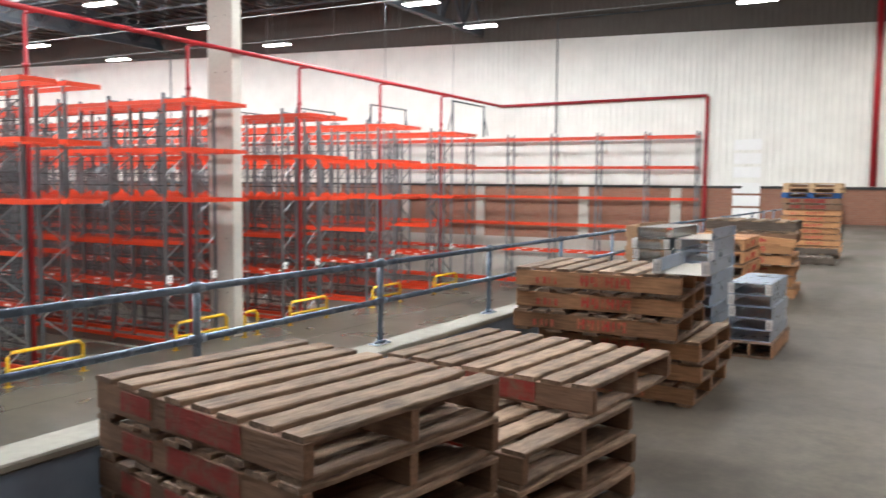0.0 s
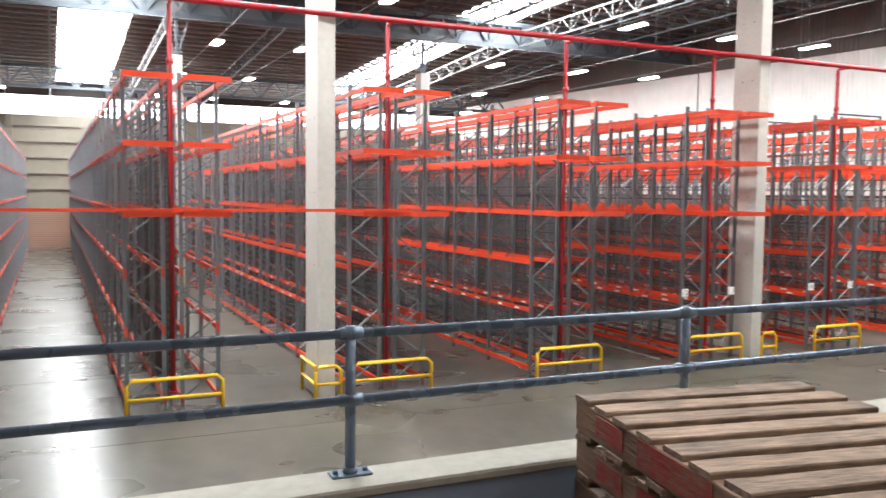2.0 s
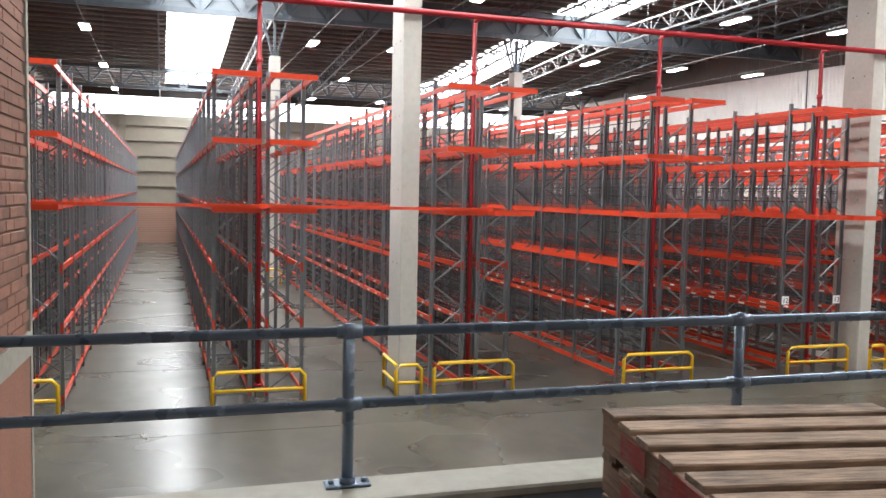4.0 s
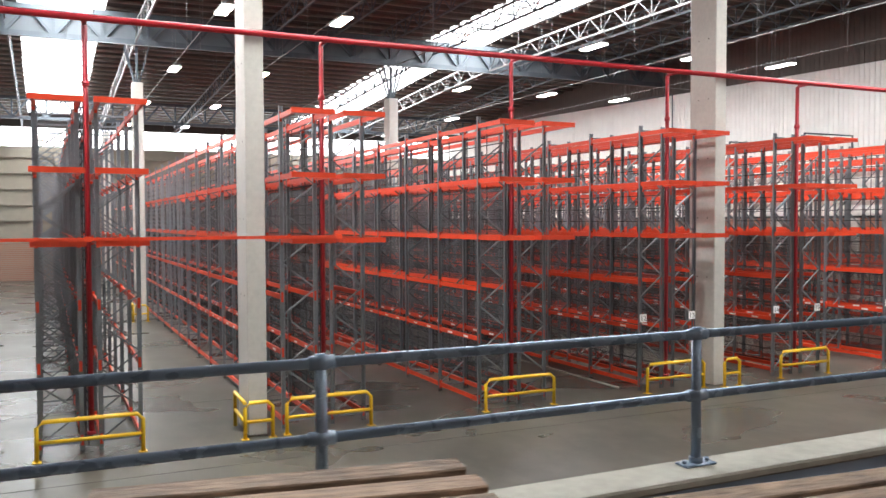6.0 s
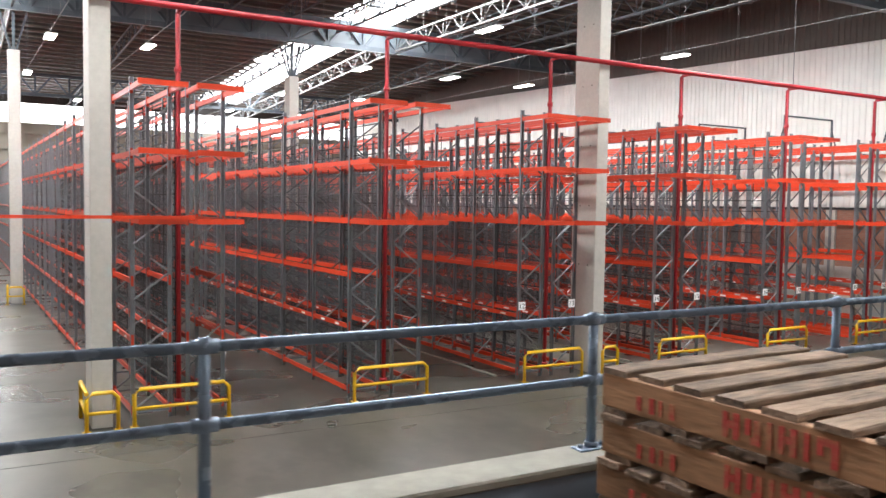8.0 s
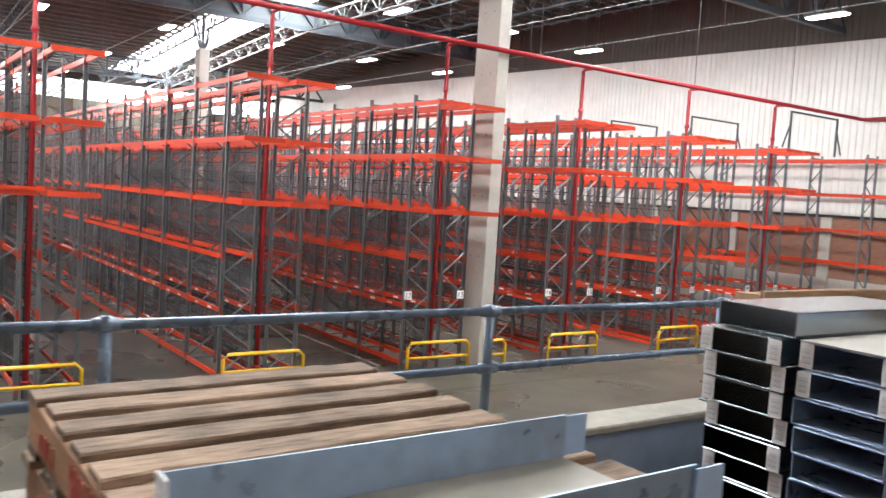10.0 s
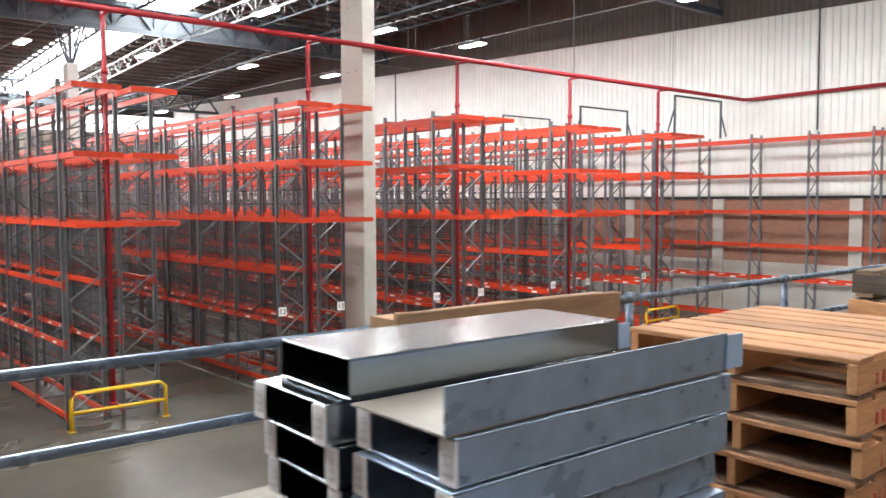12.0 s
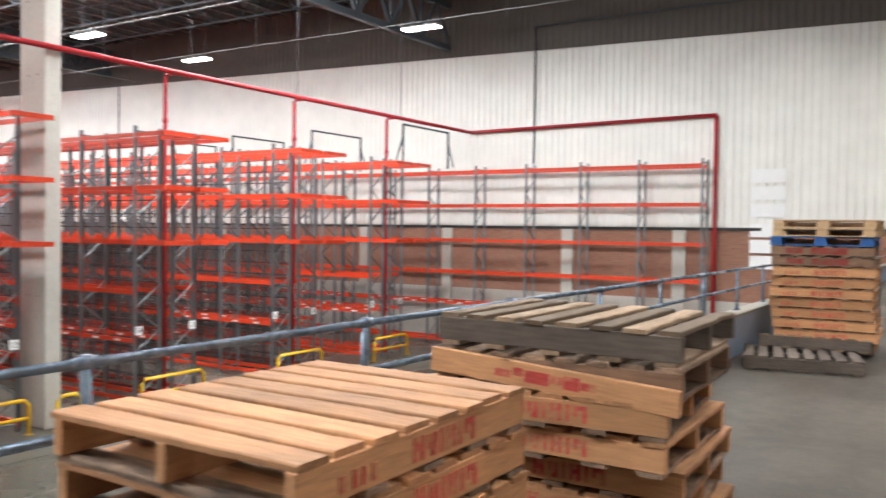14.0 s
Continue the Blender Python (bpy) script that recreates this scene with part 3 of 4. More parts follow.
ME_UP, ME_BRACE, ME_BEAM, ME_LABEL = make_meshes()


def rack(nb, cantilever, label):
    """One line of bays that runs back from y = 0, its frames 0.9 m deep."""
    e = tagged(new("pallet_rack"), label, "pallet rack", "empty pallet racks")
    near = min(NEAR, nb)
    for k in range(near + 1):
        for x in (-0.42, 0.42):
            put("upright", ME_UP, e, pose(x, BAY * k, 0))
        for j in range(11):
            put("brace", ME_BRACE[j % 2], e, pose(0, BAY * k, LOW + 0.25 + 0.645 * j))
        for z in (LOW + 0.2, UP_TOP - 0.15):
            put("cross_tie", ME_BRACE[2], e, pose(0, BAY * k, z))
    for k in range(near):
        for z in LEVELS:
            for x in (-0.42, 0.42):
                put("beam", ME_BEAM, e, pose(x, BAY * k, z))
        for x in (-0.42, 0.42):
            put("label", ME_LABEL, e, pose(x, BAY * (k + 0.25), LEVELS[1]), "white label strip")
            put("label", ME_LABEL, e, pose(x, BAY * (k + 0.65), LEVELS[1]), "white label strip")
    if nb > near:
        b1, b2, b3 = bmesh.new(), bmesh.new(), bmesh.new()
        for k in range(near + 1, nb + 1):
            for x in (-0.42, 0.42):
                box(b1, x - 0.05, BAY * k - 0.035, LOW, x + 0.05, BAY * k + 0.035, UP_TOP)
            braces_bm(b1, BAY * k)
        for k in range(near, nb):
            for z in LEVELS:
                for x in (-0.42, 0.42):
                    box(b2, x - 0.025, BAY * k + 0.04, z - 0.06, x + 0.025, BAY * (k + 1) - 0.04, z + 0.06)
            for x in (-0.42, 0.42):
                box(b3, x - 0.029, BAY * (k + 0.25), LEVELS[1] - 0.03, x + 0.029, BAY * (k + 0.25) + 0.3, LEVELS[1] + 0.02)
        tagged(part("far_frame", b1, M_UPR, e), kind="stuff")
        tagged(part("far_beam", b2, M_BEAM, e), kind="stuff")
        tagged(part("far_label", b3, M_LABEL, e), kind="stuff")
    if cantilever:
        for z in LEVELS[3:]:
            for x in (-0.43, 0.43):
                bm = bmesh.new()
                box(bm, x - 0.03, -1.25, z - 0.06, x + 0.03, -0.04, z + 0.06)
                part("end_arm", bm, M_BEAM, e)
            bm = bmesh.new()
            box(bm, -0.53, -1.31, z - 0.06, 0.53, -1.252, z + 0.06)
            part("end_beam", bm, M_BEAM, e)
    return e


first = rack(NB, True, "empty orange and grey steel pallet rack, six beam levels")
first.matrix_basis = pose(ROWS[0] - 0.62, FRONT, 0, 0, 0, SKEW)
for i, rx in enumerate(ROWS):
    for s in (-0.62, 0.62):
        if i == 0 and s < 0:
            continue
        copy_thing(first, pose(rx + s, FRONT, 0, 0, 0, SKEW))
wall_rack = rack(28, False, "empty single pallet rack standing against the white side wall")
wall_rack.matrix_basis = lean(XW - 0.75, 8.05)


def wire_back(x, gap=0.27, fine=0.05, top=2.45):
    e = thing("rack_back_mesh", x, FRONT, 0, "dark horizontal wire backing between the two rack lines", "wire mesh", rz=SKEW)
    bm = bmesh.new()
    bar(bm, (0, 0.1, 0), (0, BAY * NB, 0), 0.02, 0.028)
    wire = mesh_of("wire", bm, M_WIRE)
    for k in range(int(7.8 / gap)):
        put("wire", wire, e, pose(0, 0, LOW + 0.3 + gap * k))
    bm = bmesh.new()
    bar(bm, (0, 0, LOW), (0, 0, 4.2), 0.02, 0.02)
    post = mesh_of("wire_post", bm, M_WIRE)
    for k in range(NB * 2):
        put("wire_post", post, e, pose(0.021, 0.1 + BAY / 2 * k, 0))
    vs, fs = [], []
    z = LOW + 0.28
    while z < top:
        n = len(vs)
        vs += [(px, py, pz) for py in (0.1, BAY * NB) for px, pz in ((-0.016, z), (-0.011, z), (-0.011, z + 0.013), (-0.016, z + 0.013))]
        fs += [tuple(n + i for i in f) for f in ((0, 1, 5, 4), (1, 2, 6, 5), (2, 3, 7, 6), (3, 0, 4, 7), (3, 2, 1, 0), (4, 5, 6, 7))]
        z += fine
    me = bpy.data.meshes.new("fine_wire")
    me.from_pydata(vs, [], fs)
    me.materials.append(M_WIRE)
    tagged(put("fine_wire", me, e), kind="stuff")


wire_back(ROWS[0] - 0.08, 0.2, 0.026, 2.45)
wire_back(ROWS[1] - 0.08, 0.2, 0.024, 2.45)
wire_back(ROWS[2] - 0.08, 0.25, 0.024)
wire_back(ROWS[3] - 0.08, 0.27, 0.024)
wire_back(ROWS[4] - 0.08, 0.4, 0.026, 1.0)
wire_back(ROWS[5] - 0.08, 0.4, 0.026, 1.0)
wire_back(ROWS[6] - 0.08, 0.4, 0.026, 0.9)


# ---- sprinkler pipes ----
def sprinkler():
    e = thing("sprinkler_pipe", 0, 0, 0, "red painted sprinkler main with drops to each rack end", "pipe")
    zq = 5.90
    yq = 19.15
    ym = 18.62
    bm = bmesh.new()
    tube(bm, [(-14, ym, zq), (XW - 0.25, ym, zq), (XW - 0.12, ym - 0.12, zq), (XW + 0.41, 7.85, zq + 0.12)], 0.075, 12)
    part("main", bm, M_PIPE, e)
    bm = bmesh.new()
    tube(bm, [(XW + 0.41, 7.85, zq + 0.08), (XW + 0.41, 7.85, LOW)], 0.085, 12)
    part("drop", bm, M_PIPE, e)
    for rx in ROWS:
        bm = bmesh.new()
        tube(bm, [(rx, ym, zq), (rx, yq - 0.06, zq), (rx, yq, zq - 0.06), (rx, yq, LOW + 0.4)], 0.06, 10)
        tube(bm, [(rx, yq, 4.5), (rx, yq, 4.62)], 0.085, 10)
        tube(bm, [(rx, yq, LOW + 0.35), (rx, yq, LOW + 0.42)], 0.1, 10)
        part("riser", bm, M_PIPE, e)
    for x in (1.0, 9.0, 14.3, 20, 27.2, 33):
        bm = bmesh.new()
        tube(bm, [(x, ym, zq), (x, ym, 12.4)], 0.012, 6)
        part("hanger_rod", bm, M_UPR, e)


sprinkler()
e = thing("sprinkler_pipe", XW + 0.68, 0.68, 0, "thick red riser pipe on the white wall", "pipe")
bm = bmesh.new()
tube(bm, [(0, 0, 1.72), (0, 0, 12.5)], 0.13, 14)
part("riser", bm, M_PIPE, e)
e = thing("tie_rail", 0, 17.76, 1.12, "thin red horizontal tie rail across the aisle mouths", "rail")
for a, b in ((-14, -4.6), (-4.6, 0.8), (0.8, 6.2)):
    bm = bmesh.new()
    bar(bm, (a, 0, 0), (b, 0, 0), 0.04, 0.07)
    part("tie_bar", bm, M_BEAM, e)
    bm = bmesh.new()
    box(bm, b - 0.07, -0.03, -0.06, b + 0.07, 0.03, 0.06)
    part("clamp", bm, M_BEAM, e)


# ---- yellow guards ----
def guard(x0, x1, y, h=0.86, label="yellow tubular steel rack-end guard bolted to the floor", side=0.0):
    e = thing("rack_guard", (x0 + x1) / 2, y, LOW, label, "guard rail", "yellow rack guards")
    w = (x1 - x0) / 2
    c = min(0.12, w * 0.5)
    bm = bmesh.new()
    tube(bm, [(-w, 0, 0), (-w, 0, h - c), (-w + c, 0, h), (w - c, 0, h), (w, 0, h - c), (w, 0, 0)], 0.048, 10)
    part("hoop", bm, M_YELLOW, e)
    bm = bmesh.new()
    tube(bm, [(-w, 0, h * 0.48), (w, 0, h * 0.48)], 0.042, 10)
    part("mid_rail", bm, M_YELLOW, e)
    for s in (-1, 1):
        bm = bmesh.new()
        box(bm, s * w - 0.09, -0.09, 0, s * w + 0.09, 0.09, 0.014, bevel=0.003)
        part("foot_plate", bm, M_YELLOW, e)
    if side:
        bm = bmesh.new()
        tube(bm, [(-w, 0, h), (-w, side, h), (-w, side, 0)], 0.048, 10)
        part("side_hoop", bm, M_YELLOW, e)
        bm = bmesh.new()
        tube(bm, [(-w, 0, h * 0.48), (-w, side, h * 0.48)], 0.042, 10)
        part("side_mid_rail", bm, M_YELLOW, e)
    return e


for i, rx in enumerate(ROWS):
    guard(rx - 1.08, rx + 1.05, 18.45 + 0.05 * i)
guard(4.1, 4.75, 18.5, label="yellow corner guard wrapped round a concrete column foot", side=1.4)
guard(18.62, 19.22, 18.42, label="short yellow guard beside a concrete column foot")
guard(2.8, 3.5, 43.4, label="yellow corner guard at a far column foot", side=1.2)


# ---- ceiling lamps on wires ----
def lamp(x, y, z):
    e = thing("ceiling_lamp", x, y, z, "white rectangular high-bay lamp, switched on, hung on wires", "lamp", "high-bay lamps")
    bm = bmesh.new()
    box(bm, -0.22, -0.72, 0.0, 0.22, 0.72, 0.07, bevel=0.015)
    part("housing", bm, M_TRUSSLIGHT, e)
    bm = bmesh.new()
    box(bm, -0.19, -0.69, -0.025, 0.19, 0.69, -0.003)
    part("diffuser", bm, M_LAMP, e, "glowing white diffuser")
    bm = bmesh.new()
    for s in (-0.5, 0.5):
        tube(bm, [(0, s, 0.05), (0, s, ROOF + 0.12 - z)], 0.006, 5)
    part("wire", bm, M_UPR, e)
    return e


LAMP_LINES = (-4.6, 5.4, 9.4, 14.7, 19.95, 25.2, 30.1)
LAMP_YS = (15.7, 26.9, 38.3, 49.9, 61.5, 73.0)
base = lamp(0, 0, 8.5)
base.matrix_basis = lean(LAMP_LINES[0], LAMP_YS[0], 8.5)
for ax in LAMP_LINES:
    for y in LAMP_YS:
        if (ax, y) != (LAMP_LINES[0], LAMP_YS[0]):
            copy_thing(base, lean(ax, y, 8.5))
# the rows go on over the platform, unseen and set closer to brighten it
for ax in LAMP_LINES:
    for y in (4.4, -1.6, -6.9):
        copy_thing(base, lean(ax, y, 8.5))
# two more unseen lamps off the rows, added to brighten the white side wall
for y in (-1.6, -6.9):
    copy_thing(base, lean(35.3, y, 8.5))
for ax in LAMP_LINES:
    e = new("lamp_conduit")
    e.matrix_basis = lean(ax, 19.1, 8.72)
    tagged(e, "thin pale conduit running along a line of lamps", "conduit")
    bm = bmesh.new()
    tube(bm, [(0.0, -19, 0), (0.0, 58, 0)], 0.02, 6)
    part("conduit", bm, M_TRUSSLIGHT, e)
    bm = bmesh.new()
    tube(bm, [(0, 0, -0.25), (0, 0, 2.6)], 0.009, 5)
    drop = mesh_of("hanger", bm, M_TRUSSLIGHT)
    for k in range(8):
        put("hanger", drop, e, pose(0, -10.4 + 3.7 * k, 0))
e = thing("cross_conduit", 0, 41.0, 10.0, "thin pale conduit running across the roof space", "conduit")
bm = bmesh.new()
tube(bm, [(-14, 0, 0), (36.8, 0, 0)], 0.02, 6)
part("conduit", bm, M_TRUSSLIGHT, e)
bm = bmesh.new()
tube(bm, [(0, 0, 0), (0, 0, 2.75)], 0.008, 5)
hang = mesh_of("hanger", bm, M_TRUSSLIGHT)
for k in range(9):
    put("hanger", hang, e, pose(-12 + 6 * k, 0, 0))


# ---- platform railing ----
def railing():
    e = thing("railing", 0, 1.995, 0.515, "blue-grey painted tubular steel railing bolted on the low wall", "railing")
    for z, n in ((0.512, "top_rail"), (0.272, "mid_rail")):
        bm = bmesh.new()
        tube(bm, [(-1.6, 0, z), (XW + 0.7, 0, z)], 0.0175, 12)
        part(n, bm, M_RAIL, e)
    bm = bmesh.new()
    tube(bm, [(0, 0, 0), (0, 0, 0.54)], 0.0195, 12)
    for z in (0.512, 0.272):
        bmesh.ops.create_icosphere(bm, subdivisions=2, radius=0.030, matrix=pose(0, 0, z))
        tube(bm, [(-0.042, 0, z), (0.042, 0, z)], 0.0235, 12)
    for f in bm.faces:
        f.smooth = True
    post = mesh_of("post", bm, M_RAIL)
    bm = bmesh.new()
    box(bm, -0.075, -0.035, 0, 0.075, 0.035, 0.009, bevel=0.003)
    tube(bm, [(0, 0, 0.008), (0, 0, 0.03)], 0.027, 12)
    for s in (-0.055, 0.055):
        tube(bm, [(s, 0, 0.008), (s, 0, 0.022)], 0.010, 6)
    plate = mesh_of("base_plate", bm, M_RAIL)
    for k in range(-1, 25):
        put("post", post, e, pose(1.5 * k, 0, 0))
        put("base_plate", plate, e, pose(1.5 * k, 0, 0))


railing()


# ---- pallets ----
def worn_board(bm, w, rng):
    """A metre-long plank in eight lengths with chipped, slightly wavering edges and rounded arrises."""
    rings = []
    bow = rng.uniform(-0.002, 0.002)
    for k in range(9):
        x = -0.5 + k / 8 + (rng.uniform(-0.006, 0.006) if k in (0, 8) else 0)
        lo, hi = -w / 2 + rng.uniform(-0.004, 0.003), w / 2 + rng.uniform(-0.003, 0.004)
        if rng.random() < 0.16:
            lo += rng.uniform(0.004, 0.013)
        z1 = 0.021 + bow * math.sin(math.pi * k / 8) - rng.uniform(0, 0.0012)
        rings.append([bm.verts.new(p) for p in ((x, lo, 0.0), (x, hi, 0.0), (x, hi, z1 - 0.005), (x, hi - 0.005, z1), (x, lo + 0.005, z1), (x, lo, z1 - 0.005))])
    for p, q in zip(rings, rings[1:]):
        for i in range(6):
            bm.faces.new((p[i], p[(i + 1) % 6], q[(i + 1) % 6], q[i]))
    bm.faces.new(rings[0])
    bm.faces.new(list(reversed(rings[-1])))


def pallet_meshes(tag, m_board, m_str, nb=8, bw=0.1):
    rng = random.Random(len(tag) * 7 + nb)
    top = []
    for i in range(3):
        bm = bmesh.new()
        w = bw * rng.uniform(0.93, 1.06)
        worn_board(bm, w, rng)
        top.append(mesh_of("board", bm, m_board))
    bm = bmesh.new()
    box(bm, -0.02, -0.6, 0, 0.02, 0.6, 0.112, bevel=0.003)
    st = mesh_of("stringer", bm, m_str)
    bm = bmesh.new()
    # painted marks on the two outer faces: a row of blocks, or a smeared band on old wood
    for s in (-1, 1):
        x0, x1 = sorted((s * 0.4985, s * 0.5015))
        if tag == "old":
            box(bm, x0, -0.30, 0.035, x1, 0.12, 0.128)
            box(bm, x0, 0.22, 0.045, x1, 0.42, 0.12)
        else:
            y = -0.25
            for w, h in ((0.06, 0.075), (0.016, 0.075), (0.055, 0.075), (0.016, 0.075), (0.05, 0.07), (0.055, 0.075), (0, 0), (0.03, 0.05), (0.012, 0.05), (0.035, 0.05), (0.03, 0.045)):
                if not w:
                    y += 0.16
                    continue
                box(bm, x0, y, 0.04, x1, y + min(w, 0.02), 0.04 + h)
                if w > 0.04:
                    low = rng.choice((0.0, 0.4, 0.72))
                    box(bm, x0, y + w - 0.018, 0.04 + h * rng.choice((0, 0.35)), x1, y + w, 0.04 + h)
                    box(bm, x0, y + 0.0205, 0.04 + h * low, x1, y + w - 0.0185, 0.04 + h * (low + 0.28))
                y += w + 0.02
    mark = mesh_of("paint_mark", bm, M_STENCILOLD if tag == "old" else M_STENCIL)
    return top, st, mark, nb


PAL = {
    "old": pallet_meshes("old", M_OLD, M_OLDS, 8, 0.112),
    "new": pallet_meshes("fresh", M_NEW, M_NEWS, 8, 0.125),
    "grey": pallet_meshes("greyed", M_GREY, M_GREYS, 8, 0.1),
    "tan": pallet_meshes("bleached", M_TAN, M_GREYS, 8, 0.1),
    "open": pallet_meshes("opendeck", M_OPEN, M_OPEN, 6, 0.135),
    "mix": pallet_meshes("mixed", M_OLD, M_MIXS, 8, 0.108),
}
PH = 0.1545
PRNG = random.Random(5)


def pallet(style, m, label, group="", marks=True):
    top, st, mark, nb = PAL[style]
    e = new("wooden_pallet")
    e.matrix_basis = m
    tagged(e, label, "pallet", group)
    for x in (-0.478, 0, 0.478):
        put("stringer", st, e, pose(x, 0, 0.021))
    for k in range(nb):
        y = -0.545 + 1.09 * k / (nb - 1)
        put("board", PRNG.choice(top), e, pose(PRNG.uniform(-0.008, 0.008), y + PRNG.uniform(-0.007, 0.007), 0.133, 0, 0, PRNG.uniform(-0.5, 0.5)))
    # fresh pallets get weathered bottom boards, whose dark colour also deepens the shaded gaps
    for y in (-0.53, -0.28, 0.0, 0.28, 0.53):
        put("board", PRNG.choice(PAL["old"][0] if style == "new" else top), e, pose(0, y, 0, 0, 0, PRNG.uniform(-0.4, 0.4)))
    if marks:
        tagged(put("paint_mark", mark, e, None, "worn red stencilled marks"), kind="stuff")
    return e


def block_pallet(m, material, label, group):
    """A four-way pallet: three bottom runners, nine blocks, cross boards and deck boards."""
    e = new("wooden_pallet")
    e.matrix_basis = m
    tagged(e, label, "pallet", group)
    bm = bmesh.new()
    box(bm, -0.6, -0.05, 0, 0.6, 0.05, 0.022, bevel=0.003)
    run = mesh_of("board", bm, material)
    bm = bmesh.new()
    box(bm, -0.072, -0.05, 0, 0.072, 0.05, 0.078, bevel=0.003)
    blk = mesh_of("block", bm, material)
    for y in (-0.45, 0, 0.45):
        put("board", run, e, pose(0, y, 0))
        for x in (-0.528, 0, 0.528):
            put("block", blk, e, pose(x, y, 0.0222))
    for x in (-0.528, 0, 0.528):
        put("board", run, e, pose(x, 0, 0.1004, 0, 0, 90) @ Matrix.Diagonal((0.833, 1.3, 1, 1)))
    for k in range(7):
        put("board", run, e, pose(0, -0.45 + 0.15 * k, 0.1226))
    # dark boards added inside to close the openings, in place of their shade
    bm = bmesh.new()
    for y in (0.2, 0.3):
        box(bm, -0.45, y - 0.011, 0.0225, 0.45, y + 0.011, 0.1)
    part("bearer", bm, M_OLDS, e, "dark boards added inside to make the openings look shaded")


def stack(x, y, rz, styles, label, group, jitter=0.02, z=0.0):
    for i, s in enumerate(styles):
        pallet(s, pose(x + PRNG.uniform(-jitter, jitter), y + PRNG.uniform(-jitter, jitter), z + PH * i + 0.0008, 0, 0, rz + PRNG.uniform(-1.2, 1.2)),
               label, group, s not in ("grey", "blue"))


OLDL = "weathered brown wooden pallet with red stencil marks, in a stack"
stack(1.235, 1.16, -9, ["old"] * 5, OLDL, "brown pallet stack", 0.012)
stack(2.27, 0.92, -9, ["old"] * 3, OLDL, "low brown pallet stack")
stack(2.82, 0.9, -5, ["old"], "weathered brown pallet lying askew on a low stack", "low brown pallet stack", z=PH * 3)
stack(4.95, 0.95, 0, ["mix"] * 3, "brown wooden pallet with red stencil marks, in a tall stack", "tall brown pallet stack", 0.03)
stack(4.77, 1.07, 3, ["mix"] * 3, "brown wooden pallet with red stencil marks, in a tall stack", "tall brown pallet stack", 0.02, PH * 3)
stack(9.4, 1.32, 90, ["new"] * 6, "fresh yellow-brown wooden pallet with red stencil marks, stacked", "fresh pallet stack", 0.012)
MIXG = "mixed pallet stack"
FRESH = "fresh wooden pallet with worn red marks in an uneven stack"
stack(11.27, 1.12, 3, ["new"] * 3, FRESH, MIXG, 0.025)
stack(11.17, 1.13, 2, ["new"], FRESH, MIXG, 0.01, PH * 3)
stack(11.12, 1.16, 5, ["new"], FRESH, MIXG, 0.01, PH * 4)
broken = pallet("old", pose(11.18, 1.10, PH * 5 + 0.0008, 0, 0, 3), "dark brown broken pallet with a loose fresh side board", MIXG, False)
loose = put("loose_board", PAL["new"][1], broken, pose(-0.525, 0, 0.0, 4.2, 0, 0), "fresh board with a red smear, hanging askew")
bm = bmesh.new()
for y0, y1, z0, z1 in ((-0.24, -0.17, 0.04, 0.075), (-0.165, -0.09, 0.03, 0.09), (-0.085, -0.03, 0.045, 0.08), (-0.02, 0.10, 0.028, 0.085), (0.11, 0.16, 0.05, 0.088), (0.17, 0.25, 0.035, 0.07)):
    box(bm, -0.0222, y0, z0, -0.0203, y1, z1)
part("paint_mark", bm, M_STENCIL, loose, "worn red smear")
pallet("tan", pose(11.22, 1.10, PH * 6 + 0.004, 0.6, 0, 2) @ Matrix.Diagonal((1.03, 1.0, 1, 1)), "greyed pallet with bleached deck boards on top of an uneven stack", MIXG, False)
FAR = "far pallets"
PF = 0.87
LOWZ = Matrix.Diagonal((1, 1, PF, 1))
for k in range(10):
    fresh = k < 8
    pallet("new" if fresh else "old", pose(19.0 + PRNG.uniform(-0.03, 0.03), 1.1 + PRNG.uniform(-0.03, 0.03) - 0.035 * (k < 3), PH * PF * k + 0.0006, 0, 0, 2 + PRNG.uniform(-1, 1)) @ LOWZ,
           "fresh orange-tan pallet with red marks in a high stack" if fresh else "dark brown weathered pallet in a high stack by the wall", FAR)
block_pallet(pose(19.02, 1.12, PH * PF * 10 + 0.001, 0, 0, 91) @ Matrix.Diagonal((1, 1, 0.82, 1)), M_BLUEP, "blue painted block pallet near the top of a high stack", FAR)
for k in range(2):
    block_pallet(pose(19.0, 1.08, PH * PF * 10 + 0.121 + 0.108 * k, 0, 0, 89 + k) @ Matrix.Diagonal((1, 1, 0.74, 1)), M_PALE, "pale yellow block pallet on top of a high stack", FAR)
pallet("grey", pose(17.2, 1.1, 0.0006, 0, 0, 12), "dark greyed pallet lying flat on the floor", FAR, False)
pallet("tan", pose(17.97, 1.05, 0.082, 0, 8.5, 4), "pale greyed pallet leaning on another beside a high stack", FAR, False)
# one pallet standing on its edge between the steel sections and the low wall
pallet("open", pose(7.91, 1.80, 0.56) @ pose(0, 0, 0, 90, 0, 0) @ Matrix.Diagonal((1.14, 0.93, 1.0, 1)),
       "brown pallet standing on edge against the low wall", marks=False)


